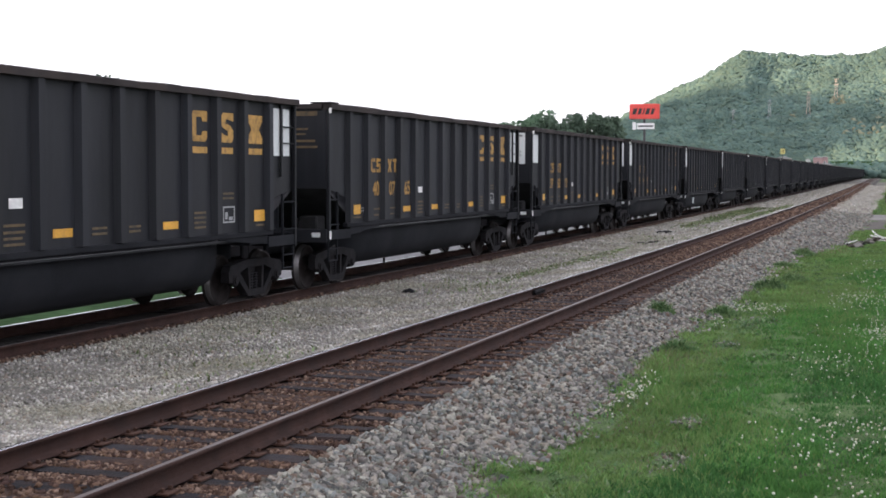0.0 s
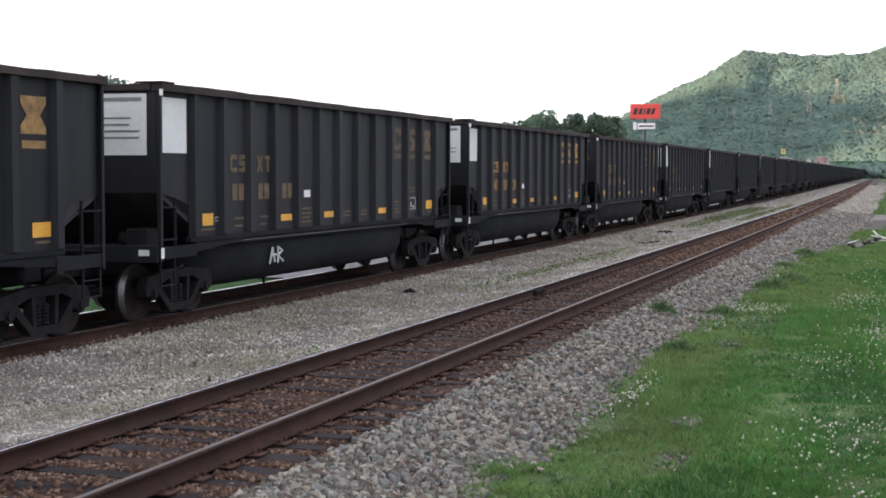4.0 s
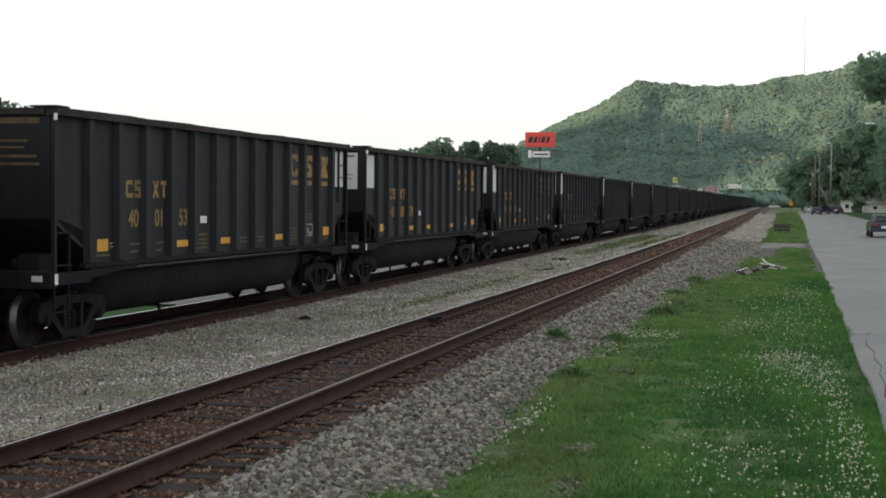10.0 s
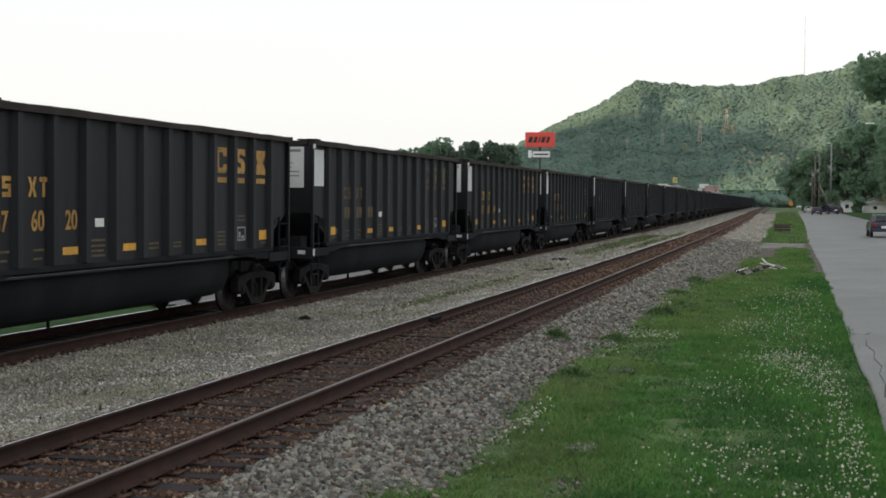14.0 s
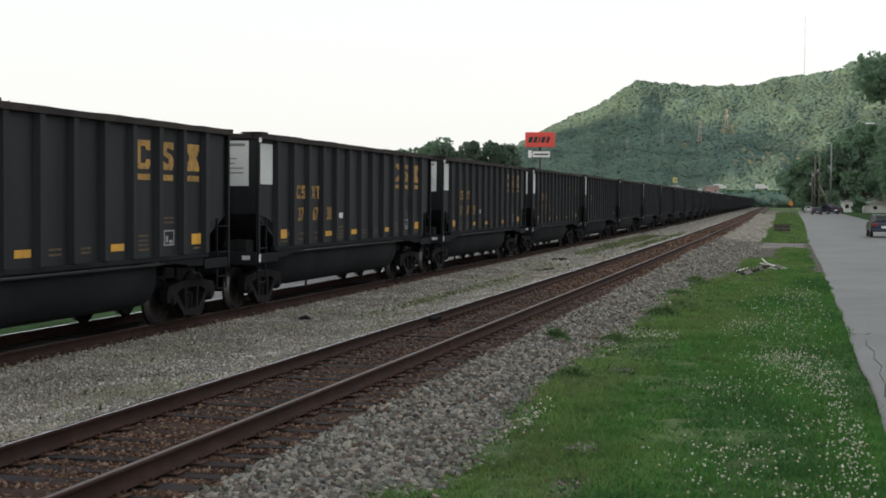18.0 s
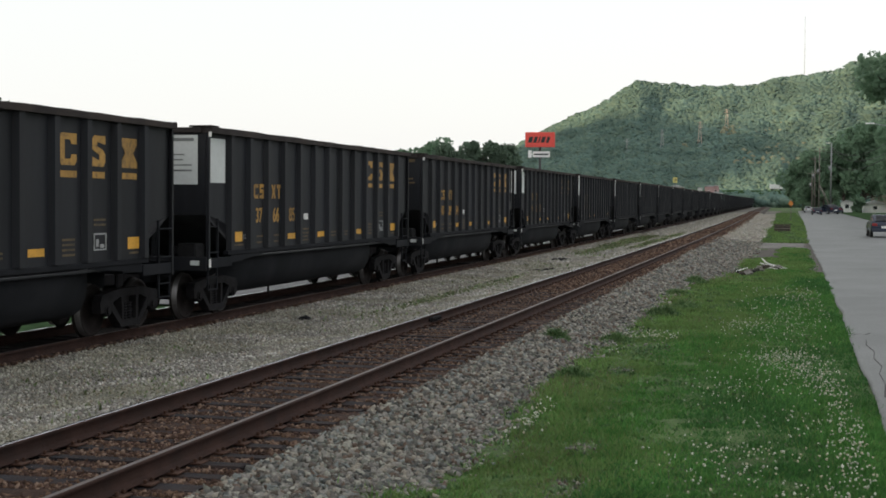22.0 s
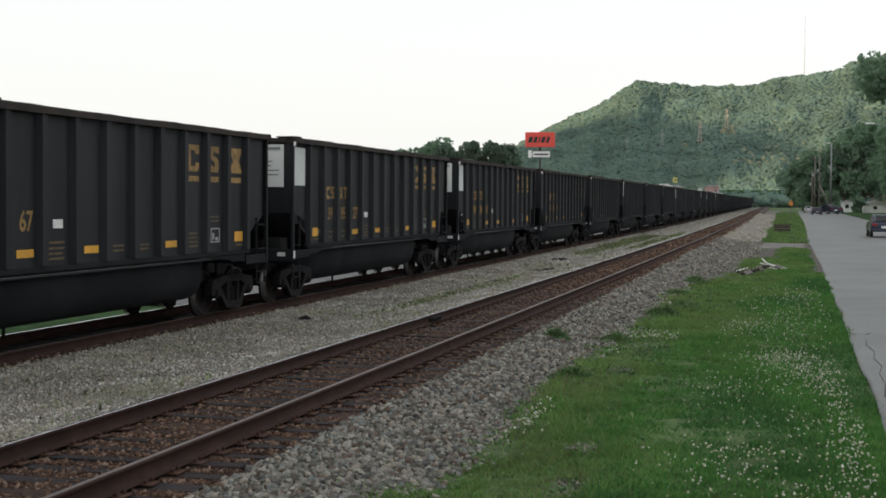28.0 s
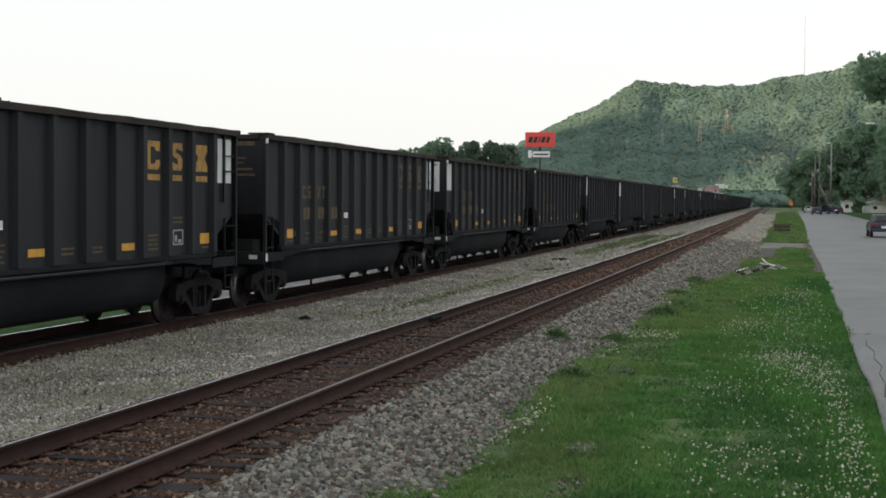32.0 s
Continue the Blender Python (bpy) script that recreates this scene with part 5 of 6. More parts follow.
def build_house(x, y, w, d, h, wall, label, turn=0, name="house", roof="roof"):
    b = tagged(empty(name, pose(x, y, -0.3, 0, 0, turn)), label, "building")
    part("wall", boxes((-w / 2, w / 2, -d / 2, d / 2, -0.3, h)), wall, b)
    bm = bmesh.new()
    prism(bm, [(-w / 2 - 0.4, h - 0.1), (w / 2 + 0.4, h - 0.1), (0, h + w * (0.28 if roof == "roof" else 0.16))], "y", -d / 2 - 0.4, d / 2 + 0.4)
    part("roof", bm, M[roof], b)
    for k in range(max(1, int(w // 3))):
        cx = -w / 2 + w * (k + 0.5) / max(1, int(w // 3))
        win = part("window", boxes((cx - 0.5, cx + 0.5, -d / 2 - 0.04, -d / 2 - 0.005, h * 0.4, h * 0.8)), M["signwhite"], b)
        part("pane", boxes((cx - 0.42, cx + 0.42, -d / 2 - 0.055, -d / 2 - 0.045, h * 0.4 + 0.08, h * 0.8 - 0.08)), M["glass"], win)
    return b


build_house(9.8, 345, 2.6, 4, 2.6, M["wallwhite"], "small white garage at the street's end", name="garage", roof="paleroof")
build_house(15.5, 335, 5.0, 7, 2.2, M["wallwhite"], "low white building behind a lawn", name="shed", roof="paleroof")
build_house(19.0, 362, 6.0, 8, 3.4, M["walltan"], "tan house under dark trees", roof="walltan")
for x, y, w, h, wall in ((-59.7, 702, 6.8, 9.2, "walltan"), (-43.9, 704, 4.2, 9.6, "pinkwall"), (-40.9, 706, 2.2, 9.9, "pinkwall"), (-40.2, 697, 5.6, 6.2, "walltan"), (-48.2, 700, 1.6, 8.8, "wallwhite")):
    build_house(x, y, w, 8, h, M[wall], "distant building at the foot of the hill", name="distant_building", roof="paleroof")


def build_far_sign():
    s = tagged(empty("pole_sign", pose(-59.6, 694, -0.5)), "square yellow pole sign at the foot of the hill", "sign")
    part("pole", tube(bmesh.new(), (0, 0, -0.2), (0, 0, 11.6), 0.16, n=8), M["darkpole"], s)
    box_ = part("sign_box", boxes((-1.05, 1.05, -0.2, 0.2, 11.4, 14.0), bevel=0.04), M["signyellow"], s)
    part("dark_bar", boxes((-0.35, 0.75, -0.215, -0.205, 12.2, 12.5)), M["bark"], box_)
    part("dark_bar", boxes((-0.35, 0.75, -0.215, -0.205, 12.9, 13.2)), M["bark"], box_)


build_far_sign()


def build_embankment():
    """A raised road along the foot of the hill."""
    v, f = [], []
    xs = np.linspace(-320, 260, 59)
    for x in xs:
        w = 1.2 * math.sin(x * 0.05)
        v += [(x, 768 + w, -1), (x, 784, 8.2), (x, 793, 8.2), (x, 812, -1)]
    for i in range(len(xs) - 1):
        for k in range(3):
            f.append((4 * i + k, 4 * i + 4 + k, 4 * i + 5 + k, 4 * i + 1 + k))
    tagged(link_mesh("embankment", mesh_np("embankment", v, np.array(f)[:, ::-1], M["meadow"])), "grassy embankment carrying a far road", "embankment", kind="structure")


build_embankment()
TRAFFIC = []


def build_truck(t0, x0):
    """A white box truck on the far road, passing x0 at t0."""
    t = tagged(empty("box_truck", pose(x0, 788, 8.2)), "small white box truck driving on the far road", "truck", "trucks on the far road")
    part("box", boxes((-3.4, 1.6, -1.2, 1.2, 0.9, 3.3), bevel=0.05), M["wallwhite"], t)
    part("cab", boxes((1.75, 3.4, -1.1, 1.1, 0.7, 2.5), bevel=0.15), M["wallwhite"], t)
    part("windscreen", boxes((3.2, 3.42, -0.9, 0.9, 1.6, 2.25), bevel=0.03), M["glass"], t)
    part("chassis", boxes((-3.3, 3.3, -0.9, 0.9, 0.55, 0.85)), M["frame"], t)
    for wx in (-2.2, 2.4):
        for s in (-1, 1):
            part("wheel", tube(bmesh.new(), (wx, s * 0.85, 0.48), (wx, s * 1.1, 0.48), 0.48, n=14), M["tyre"], t)
    TRAFFIC.append((t, lambda s: pose(x0 + 7.4 * (s - t0), 788, 8.2)))


for start, where in ((11, -28.3), (17.1, -28.3), (20, -28.9), (32, -42.8)):
    build_truck(start, where)
white_car = build_sedan(-14, 600, -0.47, -90, M["wallwhite"], "white car crossing far down the line")
TRAFFIC.append((white_car, lambda s: pose(-14 + 2.75 * (s - 9), 600, -0.47, 0, 0, -90)))


def build_road_sign():
    s = tagged(empty("warning_sign", pose(-1.6, 200, -0.45)), "orange diamond road-work sign on a post", "road sign")
    part("post", boxes((-0.05, 0.05, -0.03, 0.03, -0.2, 2.7)), M["pole"], s)
    bm = bmesh.new()
    prism(bm, [(0, 2.0), (0.36, 2.42), (0, 2.84), (-0.36, 2.42)], "y", -0.06, -0.035)
    part("panel", bm, M["safety"], s)


build_road_sign()


def build_pylon(az, high, low, label, tone="tower"):
    dist = tower_range(az, low)
    x, y = -dist * math.sin(radians(az)), dist * math.cos(radians(az))
    h = (high - low) * dist
    z = 2.2 + low * dist
    p = tagged(empty("transmission_tower", pose(x, y, z)), label, "tower", "towers on the hill")
    b = h * 0.11
    for sx in (-1, 1):
        for sy in (-1, 1):
            part("leg", tube(bmesh.new(), (sx * b, sy * b, -8), (sx * 0.5, sy * 0.5, h), 0.2, 0.14, n=5), M[tone], p)
    for k in range(5):
        z0, z1 = h * k / 5, h * (k + 1) / 5
        r0, r1 = b + (0.5 - b) * k / 5, b + (0.5 - b) * (k + 1) / 5
        part("brace", tube(tube(bmesh.new(), (-r0, -r0, z0), (r1, -r1, z1), 0.1, n=4), (r0, -r0, z0), (-r1, -r1, z1), 0.1, n=4), M[tone], p)
    for zz in (0.72, 0.84, 0.96):
        part("cross_arm", boxes((-2.8, 2.8, -0.2, 0.2, h * zz, h * zz + 0.35)), M[tone], p)


M["tower"] = material("reddish_tower_steel", (0.5, 0.4, 0.35), 0.7, vary=0.1)
M["towergrey"] = material("grey_mast_steel", (0.34, 0.36, 0.37), 0.7, vary=0.1)
for i, (ta, te, tb) in enumerate(TOWERS):
    build_pylon(ta, te, tb, "red and white lattice transmission tower on the hill" if i < 2 else "grey lattice transmission tower on the hill", "tower" if i < 2 else "towergrey")

mast = tagged(empty("radio_mast", pose(-2040 * math.sin(radians(0.03)), 2040, 160)), "thin tall radio mast on the ridge", "mast")
part("shaft", tube(bmesh.new(), (0, 0, -10), (0, 0, 96), 0.42, 0.25, n=6), M["towergrey"], mast)


# ---- trackside clutter ----
def build_rubble():
    rng = random.Random(8)
    r = tagged(empty("rubble_pile", pose(-1.5, 56.8, -0.45)), "heap of broken pale concrete and grey branches", "rubble", kind="")
    for i in range(30):
        s = rng.uniform(0.05, 0.12)
        bm = boxes((-s * 1.3, s * 1.3, -s, s, -s * 0.45, s * 0.45), bevel=s * 0.2)
        for v in bm.verts:
            v.co = Vector((v.co.x * rng.uniform(0.75, 1.25), v.co.y * rng.uniform(0.75, 1.25), v.co.z * rng.uniform(0.7, 1.3)))
        k = i / 29
        ob = part("chunk", bm, M[("concrete", "dirt", "frame", "pole", "dirt", "tie", "gravelpath")[rng.randrange(7)]], r)
        ob.matrix_basis = pose(-0.75 + 1.35 * k + rng.uniform(-0.22, 0.22), -3.4 + 5.2 * k + rng.uniform(-0.7, 0.7), 0.03 + rng.uniform(0.0, 0.16) * math.sin(k * 3.0), rng.uniform(-30, 30), rng.uniform(-30, 30), rng.uniform(0, 180))
    for i, (a, b) in enumerate((((0.1, 1.2, 0.1), (0.75, 0.9, 0.12)), ((-0.05, 1.3, 0.42), (0.35, 1.0, 0.1)), ((-0.2, 0.3, 0.05), (0.3, 0.6, 0.22)), ((0.3, 0.9, 0.05), (0.95, 0.7, 0.08)), ((-0.4, -0.5, 0.04), (0.2, 0.2, 0.18)), ((0.0, 0.4, 0.16), (0.6, 0.5, 0.05)), ((-0.9, -1.6, 0.04), (-0.5, -1.1, 0.16)), ((0.05, 1.0, 0.3), (0.7, 1.2, 0.06)), ((-0.1, 0.8, 0.26), (0.45, 0.7, 0.14)), ((0.2, 1.4, 0.2), (0.85, 1.1, 0.1)))):
        part("stick", tube(bmesh.new(), a, b, 0.026, 0.012, n=6), M["tagwhite"], r)


build_rubble()


def build_crate():
    c = tagged(empty("metal_crate", pose(-1.7, 127, -0.45)), "dark rusty metal crate standing in the grass", "crate")
    for x in (-0.64, 0.0, 0.64):
        for y in (-0.38, 0.38):
            part("post", boxes((x - 0.035, x + 0.035, y - 0.035, y + 0.035, 0, 0.76)), M["bark"], c)
    for i in range(5):
        z = 0.08 + 0.15 * i
        for y in (-0.42, 0.42):
            part("slat", boxes((-0.66, 0.66, y - 0.012, y + 0.012, z - 0.045, z + 0.045)), M["bark"] if i != 2 else M["pole"], c)
    part("scrap_fill", boxes((-0.6, 0.6, -0.37, 0.37, 0.02, 0.62), bevel=0.06), M["frame"], c)


build_crate()


def tuft(name, x, y, z, r, h, n, seed, mat, label):
    rng = np.random.default_rng(seed)
    a, d = rng.uniform(0, 6.28, n), r * rng.uniform(0, 1.15, n) ** 0.75
    p = np.stack([x + d * np.cos(a), y + d * np.sin(a), np.full(n, z)], 1)
    tagged(link_mesh(name, blades(p, h * rng.uniform(0.2, 1.0, n) * (1.1 - d / r * 0.7) * (1 + 0.3 * np.sin(a * 3 + seed)), 0.014, 1.1, rng, M[mat], name)), label, "weed", kind="stuff")


def blades(p, height, width, lean, rng, mat, name):
    """Bent grass blades of three vertices above a foot."""
    n = len(p)
    a = rng.uniform(0, 6.28, n)
    u = np.stack([np.cos(a), np.sin(a), np.zeros(n)], 1)
    b = rng.uniform(0, 6.28, n)
    d = np.stack([np.cos(b), np.sin(b), np.zeros(n)], 1) * (lean * rng.uniform(0.2, 1.0, n))[:, None]
    h = np.asarray(height)[:, None]
    w = (width * rng.uniform(0.7, 1.4, n))[:, None]
    up = np.array([0, 0, 1.0])
    v = np.stack([p - u * w, p + u * w, p + u * w * 0.7 + (up * 0.6 + d * 0.35) * h, p - u * w * 0.7 + (up * 0.6 + d * 0.35) * h, p + (up + d) * h * 0.95], 1)
    i = (np.arange(n) * 5)[:, None]
    f = np.concatenate([i + np.array([[0, 1, 2]]), i + np.array([[0, 2, 3]]), i + np.array([[3, 2, 4]])])
    return mesh_np(name, v.reshape(-1, 3), f, mat)


def patches(x, y):
    return np.sin(x * 1.9 + y * 0.5) + np.sin(y * 1.13 - x * 0.7 + 1.3) + np.sin(x * 3.7 - y * 0.31)


def scatter_rows(n, u0, u1, y0, y1, rng, power=1.8):
    """More points near the camera than far off."""
    y = y0 + (y1 - y0) * rng.uniform(0, 1, n) ** power
    u = rng.uniform(u0, u1, n)
    return u, y


BARE = ((-2.25, 15.3, 0.2), (-2.1, 13.2, 0.26), (-2.3, 18.3, 0.22), (-2.75, 22.5, 0.2))


def build_grass():
    rng = np.random.default_rng(17)
    u, y = scatter_rows(330000, -4.1, 1.15, 9.5, 100, rng, 2.1)
    more_u, more_y = rng.uniform(-4.1, 1.15, 26000), rng.uniform(-4, 9.6, 26000)
    u, y = np.append(u, more_u), np.append(y, more_y)
    edge = lawn_edge(y)
    soft = rng.exponential(0.09, len(u)) - 0.05
    keep = (u > edge - soft * 0.9) & (u < 1.02 + 0.05 * np.sin(y * 1.7)) & ~((y > 84) & (y < 95)) & ~((y > 69.5) & (y < 84) & (u < -0.85 + 0.2 * np.sin(y)))
    keep &= ~((y > 56) & (u > 0.7 + rng.normal(0, 0.08, len(u))))
    bare = patches(u, y) * np.where(u < -1.2, 0.8, 0.45) + rng.normal(0, 0.7, len(u)) + np.clip((edge + 1.6 - u), 0, 1.2) * 0.7
    for bu, by, br in BARE:
        bare += 4.6 * np.exp(-(((u - bu) / br) ** 2 + ((y - by) / (br * 2.2)) ** 2))
    spare = keep & (bare > 2.0) & (u < -1.6) & (bare > 2.4) & (rng.uniform(0, 1, len(u)) < 0.14)
    sp = np.stack([u[spare] + bend(y[spare]), y[spare], level(u[spare]) + 0.004], 1)
    v, f = lump_scatter(sp, rng.uniform(0.01, 0.028, len(sp)), rng)
    tagged(link_mesh("bare_patch_gravel", mesh_np("bare_patch_gravel", v, f, M["stone"])), "loose gravel showing on the lawn's bare patches", "stones", kind="stuff")
    keep &= bare < 3.2
    u, y, bare, edge = u[keep], y[keep], bare[keep], edge[keep]
    p = np.stack([u + bend(y), y, level(u) - 0.01], 1)
    far = np.clip(y / 20, 1, 4)
    clump = np.sin(u * 7.3 + 2.1 * np.sin(y * 3.1)) * np.sin(y * 5.7 + 1.7 * np.sin(u * 4.3))
    tall = (0.035 + 0.05 * rng.uniform(0, 1, len(u))) * np.clip(1 + 0.35 * np.sin(u * 2.1 + y * 0.4) + 0.45 * clump, 0.55, 2.1) * np.where(bare > 1.2, 0.75, 1.0) * np.clip(1 + (y - 30) / 200, 1, 1.4)
    tall *= np.where(np.abs(u - edge) < 0.3, 1.0 + 0.9 * np.clip(np.sin(y * 1.7) + np.sin(y * 0.61 + 2), 0, 1), 1.0)
    # pale growth on the ballast side, deep green in the middle and along the street
    drift = 0.55 * np.sin(u * 1.6 + y * 0.33) + 0.5 * np.sin(y * 0.71 - u * 1.1 + 2) + 0.35 * np.sin(u * 4.1 + 1.3 * np.sin(y * 1.3)) + rng.normal(0, 0.45, len(u))
    pale = 1.15 - (u - edge) * 0.95 + drift
    dry = (pale + np.clip((y - 21) / 14, 0, 1) * 1.5 > 0.25) | (rng.uniform(0, 1, len(u)) < 0.07)
    straw = dry & (pale + 0.5 * bare > 1.75) & (rng.uniform(0, 1, len(u)) < 0.24)
    deep = ~dry & ((np.sin(u * 1.3 - y * 0.27 + 0.8) + np.sin(y * 0.53 + u * 2.2) + 0.8 * (u > 0.55) + rng.normal(0, 0.5, len(u))) > 0.45)
    for sel, mat, nm, lab in ((~dry & ~deep, "grass", "lawn_grass", "short lush green lawn grass beside the tracks"), (deep, "deepgrass", "deep_grass", "dark green patches of the lawn"),
                              (dry & ~straw, "drygrass", "pale_grass", "thin pale grass along the ballast's side of the lawn"), (straw, "straw", "straw_grass", "straw-coloured blades on the lawn's worn patches")):
        tagged(link_mesh(nm, blades(p[sel], tall[sel], 0.0075 * far[sel], 1.0, rng, M[mat], nm)), lab, "grass", kind="stuff")
    # low broad-leaved weeds in the lawn, thick along the ballast
    cu, cy = scatter_rows(1500, -3.75, 0.6, 9.6, 60, rng, 1.7)
    k = (cu > lawn_edge(cy) - 0.12) & (rng.uniform(0, 1, 1500) < np.clip(1.1 - (cu - lawn_edge(cy)) * 0.45, 0.15, 1))
    cu, cy = cu[k], cy[k]
    m = rng.integers(8, 22, len(cu))
    size = np.repeat(rng.uniform(0.03, 0.1, len(cu)), m)
    wu, wy = np.repeat(cu, m) + rng.normal(0, 1, m.sum()) * size, np.repeat(cy, m) + rng.normal(0, 1.2, m.sum()) * size
    wp = np.stack([wu + bend(wy), wy, level(wu) - 0.005], 1)
    tagged(link_mesh("lawn_weeds", blades(wp, 0.062 * rng.uniform(0.5, 1.3, len(wu)), 0.012 * np.clip(wy / 16, 1, 3), 1.6, rng, M["weed"], "lawn_weeds")), "low broad-leaved weeds and clover leaves in the lawn", "weeds", kind="stuff")
    u, y = scatter_rows(40000, -2.6, 4.6, 95, 340, rng, 1.5)
    k = (u > lawn_edge(y) + np.abs(rng.normal(0, 0.35, len(u))) - 0.15 + 0.25 * np.sin(y * 0.13) + 0.2 * np.sin(y * 0.6)) & (u < 0.85 + street(y) + 0.15 * np.sin(y * 0.4) - np.clip((y - 200) / 100, 0, 1) * 0.6)
    u, y = u[k], y[k]
    p = np.stack([u + bend(y), y, level(np.minimum(u, 0.8)) - 0.02], 1)
    pale = (np.sin(y * 0.35 + u) + np.sin(u * 3 + y * 0.1) + rng.normal(0, 0.8, len(u))) > -0.35
    for sel, mat, nm in ((~pale, "weed", "verge_grass"), (pale, "drygrass", "verge_weeds")):
        tagged(link_mesh(nm, blades(p[sel], 0.16 * rng.uniform(0.4, 1.7, sel.sum()), 0.05, 0.9, rng, M[mat], nm)), "rough green verge grass between track and street", "grass", kind="stuff")


CLOVER = ((-0.11, 24.45, 0.34, 0.9, 300), (-0.62, 24.7, 0.3, 0.5, 60), (0.05, 22.5, 0.3, 0.7, 130), (0.4, 21.0, 0.16, 1.1, 130), (0.55, 18.1, 0.13, 1.2, 90), (0.6, 15.8, 0.15, 0.8, 110), (0.55, 14.2, 0.2, 0.9, 110),
          (-0.57, 15.1, 0.34, 0.35, 60), (-0.48, 20.7, 0.4, 0.7, 70), (-1.1, 20.6, 0.3, 0.6, 26), (-0.68, 13.9, 0.4, 0.4, 45), (-0.25, 30.1, 0.5, 1.1, 110), (-1.16, 30.8, 0.28, 1.0, 90), (-2.72, 28.0, 0.26, 0.45, 120),
          (0.1, 33.5, 0.45, 1.6, 90), (-0.4, 37.5, 0.5, 2.2, 80), (0.1, 42.0, 0.4, 2.4, 60), (0.0, 12.6, 0.5, 0.7, 90), (0.1, 17.2, 0.5, 0.9, 60), (-3.08, 16.8, 0.09, 0.8, 90), (-3.1, 24.9, 0.12, 0.5, 20), (-0.1, 11.2, 0.5, 0.6, 60))


def build_clover():
    rng = np.random.default_rng(23)
    u, y = [rng.uniform(-1.6, 0.6, 240)], [10 + 36 * rng.uniform(0, 1, 240) ** 1.4]
    for cu, cy, ru, ry, n in CLOVER:
        u.append(cu + rng.normal(0, ru, n))
        y.append(cy + rng.normal(0, ry, n))
    u, y = np.concatenate(u), np.concatenate(y)
    k = (u > -3.45) & (u < 0.74) & (y > 9.6)
    u, y = u[k], y[k]
    p = np.stack([u + bend(y), y, level(u) + rng.uniform(0.05, 0.13, len(u))], 1)
    v, f = scatter(p, rng.uniform(0.0075, 0.015, len(u)) * np.clip(y / 30, 1, 1.4), rng, 1, 0.15)
    tagged(link_mesh("clover_flowers", mesh_np("clover_flowers", v, f, M["clover"])), "small white clover heads dotted in the lawn", "flowers", kind="stuff")
    stems = blades(p - np.stack([np.zeros(len(u)), np.zeros(len(u)), p[:, 2] - level(u)], 1), p[:, 2] - level(u), 0.003, 0.05, rng, M["grass"], "clover_stems")
    tagged(link_mesh("clover_stems", stems), "thin green stems under the clover heads", "flowers", kind="stuff")


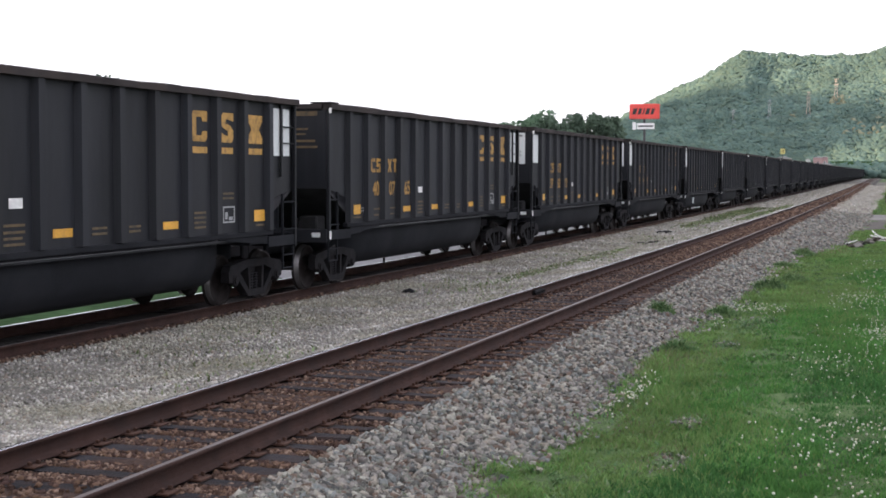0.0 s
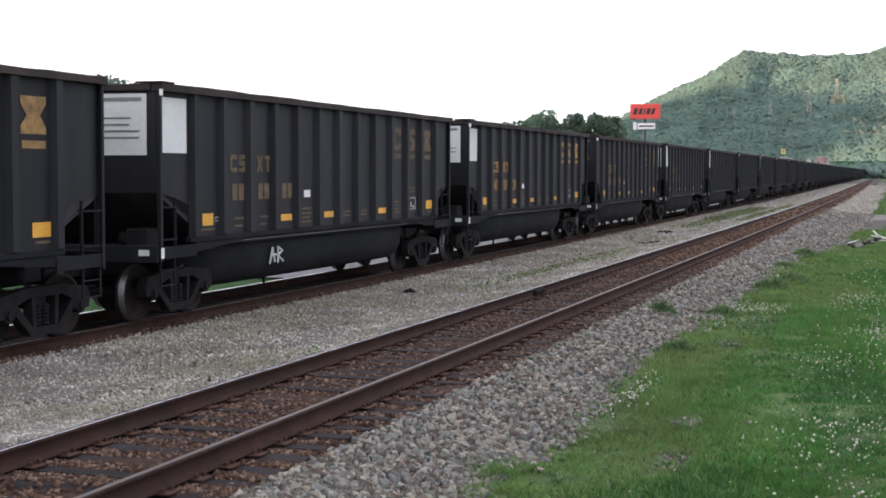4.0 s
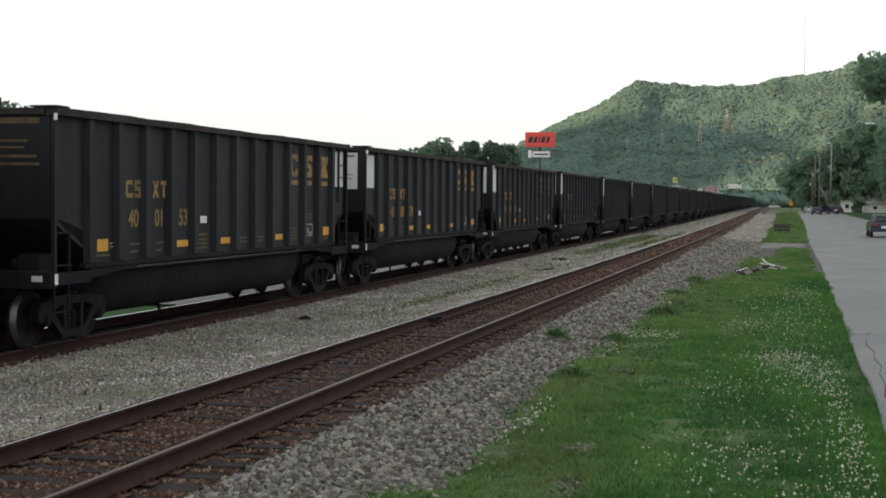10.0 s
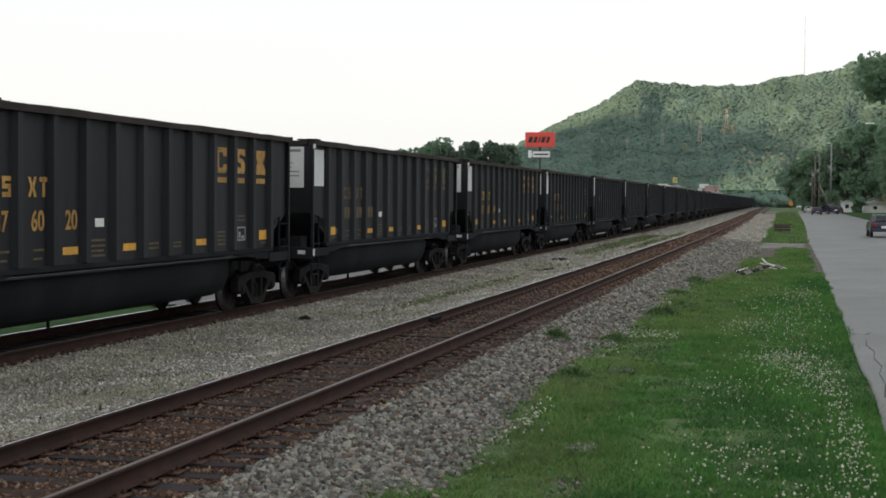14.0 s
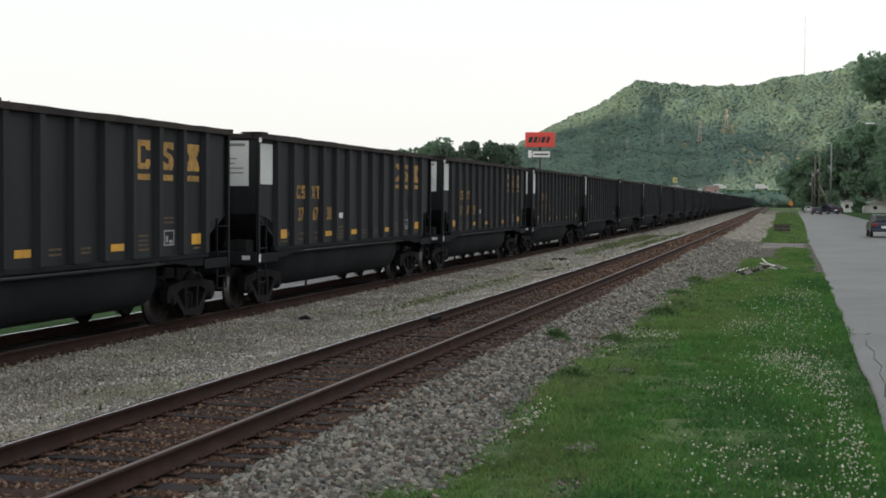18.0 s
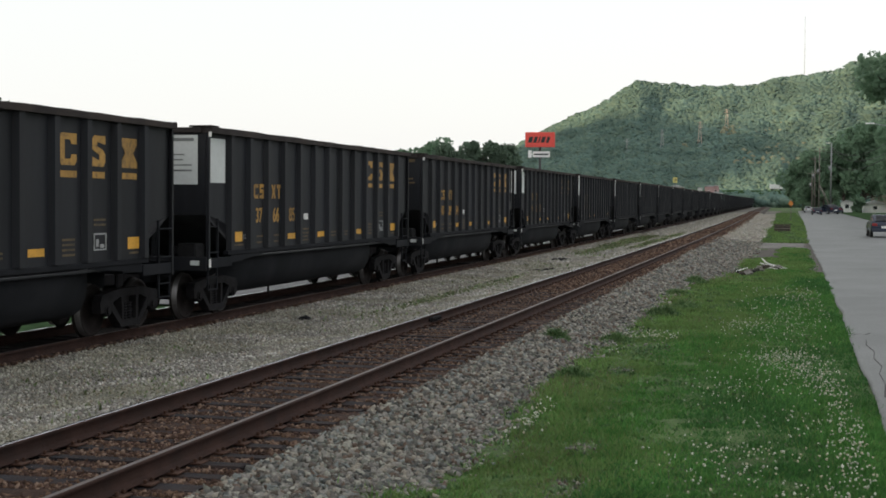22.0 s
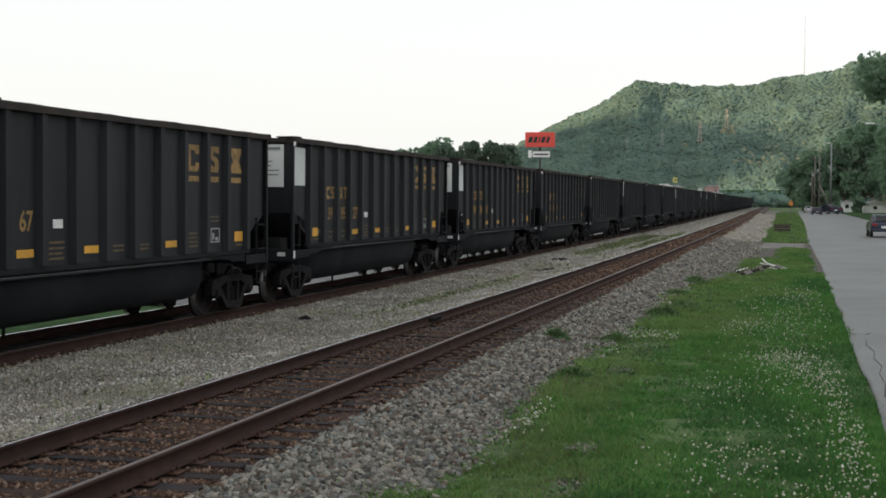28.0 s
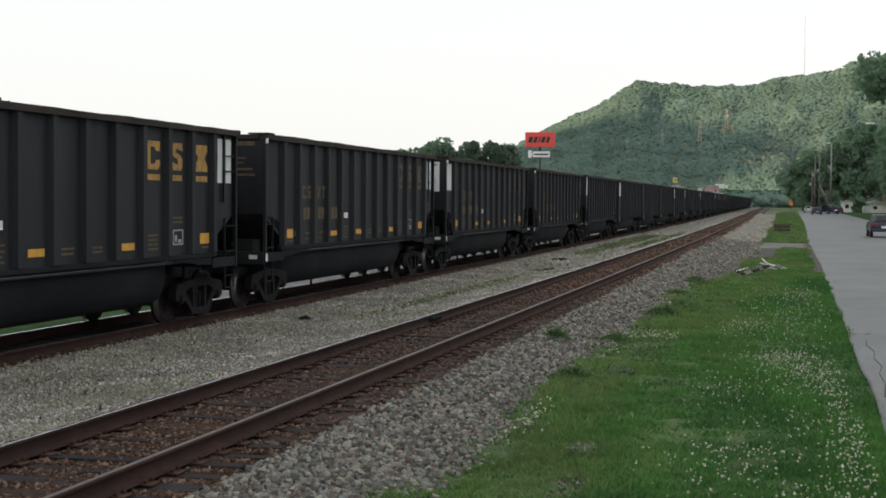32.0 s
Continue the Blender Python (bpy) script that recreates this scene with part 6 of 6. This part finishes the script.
def build_stones():
    rng = np.random.default_rng(29)
    def bed(n, u0, u1, y0, y1, size, mat, nm, lab, power, sub_rough=0.2):
        u, y = scatter_rows(n, u0, u1, y0, y1, rng, power)
        s = size * rng.uniform(0.55, 1.35, n) * np.clip(y / 30, 1, 2.5)
        return u, y, s
    def put(u, y, s, mat, nm, lab, dz=0.0):
        p = np.stack([u + bend(y), y, level(u) + s * 0.25 + dz], 1)
        v, f = (chip_scatter if mat == "stone" else lump_scatter)(p, s * (0.9 if mat == "stone" else 1.0), rng)
        tagged(link_mesh(nm, mesh_np(nm, v, f, M[mat])), lab, "stones", kind="stuff")
    ties = np.array(TIE_AT)
    def on_tie(y):
        i = np.clip(np.searchsorted(ties, y), 1, len(ties) - 1)
        return np.minimum(np.abs(ties[i] - y), np.abs(ties[i - 1] - y)) < 0.14
    # shoulder between the near rail and the grass
    u, y, s = bed(34000, -4.78, -3.1, 9.5, 95, 0.034, "stone", "", "", 2.0)
    keep = (u < lawn_edge(np.minimum(y, 46)) + 0.05 + rng.normal(0, 0.12, len(u))) & (u > -4.72 + rng.normal(0, 0.07, len(u)))
    put(u[keep], y[keep], s[keep], "stone", "shoulder_ballast", "coarse grey and brown crushed ballast stones")
    for nm, mat, u0, u1, n in (("near_shoulder_ballast", "stone", -4.72, -3.5, 3600), ("near_rusty_ballast", "rustone", NEAR_C - 0.7, NEAR_C + 0.68, 3600), ("near_middle_gravel", "pebble", -11.3, -6.95, 9000)):
        put(rng.uniform(u0, u1, n), rng.uniform(-3, 11.2 if mat == "pebble" else 9.6, n), rng.uniform(0.02, 0.045, n), mat, nm, "crushed stones of the track bed")
    u, y, s = bed(16000, -3.6, -1.3, 46, 110, 0.022, "", "", "", 1.2)
    keep = u < lawn_edge(y) + rng.normal(0, 0.15, len(u))
    put(u[keep], y[keep], s[keep], "stone", "wide_shoulder_ballast", "grey ballast stones widening towards the drive")
    # far stretches, larger lumps for what lies too far to tell apart
    u, y, s = bed(22000, -4.7, -1.2, 95, 300, 0.03, "", "", "", 1.3)
    keep = u < lawn_edge(y)
    put(u[keep], y[keep], s[keep] * 1.1, "pebble", "far_shoulder_ballast", "grey ballast far along the line")
    u, y, s = bed(14000, -11.0, -6.95, 105, 320, 0.03, "", "", "", 1.3)
    put(u, y, s * 1.3, "pebble", "far_middle_gravel", "grey gravel between the tracks far along the line")
    # between the rails, rusty, thinner on the ties
    u, y, s = bed(42000, NEAR_C - 0.70, NEAR_C + 0.68, 9.5, 110, 0.025, "", "", "", 2.0)
    keep = ~on_tie(y) | (rng.uniform(0, 1, len(u)) < 0.3 + 0.4 * np.sin(y * 0.7 + u * 1.3))
    put(u[keep], y[keep], s[keep], "rustone", "rusty_ballast", "rust-stained stones between the rails", -0.003)
    u, y, s = bed(17000, -5.32, -4.55, 9.5, 100, 0.027, "", "", "", 2.0)
    keep = (~on_tie(y) | (rng.uniform(0, 1, len(u)) < 0.03 + 0.1 * np.sin(y * 0.9))) & (u < -4.62 + rng.normal(0, 0.08, len(u)))
    put(u[keep], y[keep], s[keep], "rustone", "rusty_tie_ends", "rust-stained stones beside the near rail", -0.006)
    u, y, s = bed(4500, NEAR_C - 0.72, NEAR_C + 0.70, 75, 330, 0.034, "", "", "", 1.3)
    put(u, y, s * 1.2, "rustone", "far_rusty_ballast", "rust-stained stones between the rails far along the line")
    u, y, s = bed(3000, -5.32, -4.5, 75, 330, 0.034, "", "", "", 1.3)
    put(u, y, s * 1.2, "rustone", "far_rusty_edge", "rust-stained stones beside the rail far along the line")
    u, y, s = bed(5000, -11.62, -11.38, 13, 100, 0.028, "", "", "", 1.7)
    put(u, y, s, "rustone", "rusty_far_shoulder", "rust-stained stones along the train's track", -0.01)
    # between the tracks, finer and greyer
    u, y, s = bed(92000, -11.4, -6.95, 11, 110, 0.0225, "", "", "", 1.9)
    put(u, y, s, "pebble", "middle_gravel", "fine grey gravel between the two tracks")


def chip_scatter(points, sizes, rng):
    """Crushed stones: skewed six-sided blocks lying at all angles."""
    tv = np.array([(-1, -0.8, -0.55), (1, -0.8, -0.55), (1, 0.8, -0.55), (-1, 0.8, -0.55), (-0.8, -0.6, 0.55), (0.8, -0.6, 0.55), (0.8, 0.6, 0.55), (-0.8, 0.6, 0.55)])
    tf = np.array([(0, 2, 1), (0, 3, 2), (4, 5, 6), (4, 6, 7), (0, 1, 5), (0, 5, 4), (1, 2, 6), (1, 6, 5), (2, 3, 7), (2, 7, 6), (3, 0, 4), (3, 4, 7)])
    return turned(tv, tf, points, sizes, rng, 0.24)


def lump_scatter(points, sizes, rng):
    """Angular stones: jittered octahedra with cut corners."""
    tv = np.array([(1, 0.2, 0), (-1, -0.1, 0.1), (0.1, 1, 0), (0, -1, 0.15), (0.25, 0.3, 0.8), (-0.4, -0.2, 0.75), (0, 0, -0.6)])
    tf = np.array([(0, 2, 4), (2, 5, 4), (2, 1, 5), (1, 3, 5), (3, 4, 5), (3, 0, 4), (2, 0, 6), (1, 2, 6), (3, 1, 6), (0, 3, 6)])
    return turned(tv, tf, points, sizes, rng, 0.1)


def turned(tv, tf, points, sizes, rng, rough):
    """Copies of a template, each with its own jitter and turn."""
    n, k = len(points), len(tv)
    v = tv[None] * rng.uniform(0.65, 1.35, (n, k, 1)) + rng.normal(0, rough, (n, k, 3))
    q = rng.normal(0, 1, (n, 4))
    q[:, 1:3] *= 0.35
    q /= np.linalg.norm(q, axis=1)[:, None]
    w, x, y, z = q.T
    R = np.stack([np.stack([1 - 2 * (y * y + z * z), 2 * (x * y - z * w), 2 * (x * z + y * w)], -1),
                  np.stack([2 * (x * y + z * w), 1 - 2 * (x * x + z * z), 2 * (y * z - x * w)], -1),
                  np.stack([2 * (x * z - y * w), 2 * (y * z + x * w), 1 - 2 * (x * x + y * y)], -1)], 1)
    v = np.einsum("nij,nkj->nki", R, v) * np.asarray(sizes)[:, None, None] + np.asarray(points)[:, None]
    f = tf[None] + (np.arange(n) * k)[:, None, None]
    return v.reshape(-1, 3), f.reshape(-1, 3)


build_grass()
build_clover()
build_stones()
def build_weeds():
    rng = np.random.default_rng(37)
    u, y = scatter_rows(42000, -10.6, -7.6, 14, 110, rng, 1.4)
    want = rng.normal(0, 0.25, len(u)) + 0.18 * np.sin(y * 0.53 + u * 0.9)
    for wu, wy, ru, ry in ((-9.15, 36.5, 0.28, 4.6), (-9.0, 44, 0.25, 4), (-9.9, 92, 0.6, 10), (-9.8, 74, 0.45, 6), (-8.1, 84, 0.4, 8), (-7.9, 104, 0.5, 6)):
        want += np.exp(-(((u - wu) / ru) ** 2 + ((y - wy) / ry) ** 2)) * 1.5
    k = want > 0.48
    u, y = u[k], y[k]
    p = np.stack([u + bend(y), y, level(u) + 0.005], 1)
    tagged(link_mesh("track_weeds", blades(p, 0.05 * rng.uniform(0.4, 1.5, len(u)) * np.clip(y / 40, 1, 2.2), 0.013 * np.clip(y / 22, 1, 4), 1.2, rng, M["trackweed"], "track_weeds")), "thin green weeds in the gravel between the tracks", "weeds", kind="stuff")


build_weeds()


def build_debris(x, y, seed, n, spread):
    rng = random.Random(seed)
    d = tagged(empty("debris_clump", pose(x, y, -0.36)), "dark clods and scrap lying in the gravel", "debris")
    for i in range(n):
        bm = bmesh.new()
        bmesh.ops.create_icosphere(bm, subdivisions=1, radius=rng.uniform(0.05, 0.13))
        for v in bm.verts:
            v.co = Vector((v.co.x * 1.4, v.co.y, v.co.z * 0.7)) * rng.uniform(0.7, 1.25)
        part("clod", bm, M["frame"], d).matrix_basis = pose(rng.uniform(-1, 1) * spread, rng.uniform(-1, 1) * spread * 2, 0.03, 0, 0, rng.uniform(0, 180))


build_debris(-9.06, 51.3, 1, 7, 0.35)
build_debris(-9.9, 60.8, 2, 5, 0.35)
build_debris(-10.28, 28.7, 3, 2, 0.1)
tuft("weed_tuft", -4.32, 25.7, -0.33, 0.24, 0.26, 1500, 3, "weed", "green weed tuft growing in the ballast")
for i, (wu, wy, wr, wh) in enumerate(((-3.3, 21.3, 0.3, 0.2), (-3.32, 27.0, 0.3, 0.2), (-3.0, 33.4, 0.4, 0.3), (-2.7, 36.0, 0.35, 0.22), (-3.38, 41.0, 0.4, 0.2), (-3.2, 47.0, 0.4, 0.3))):
    tuft("weed_tuft", wu + float(bend(wy)), wy, -0.44, wr, wh, 1500, 40 + i, "weed", "green weed clump at the ballast's edge")


# ---- motion of the train ----
def motions():
    for thing, at in TRAFFIC:
        walk(thing, [(t, at(t)) for t in (0, 32)])
    for j, car, digits in CARS:
        walk(car, [(t, car_pose(j, t)) for t in (0, 3, 6, 9, 11, 13, 15, 17, 19, 20, 22, 25, 28, 30, 32)])


motions()
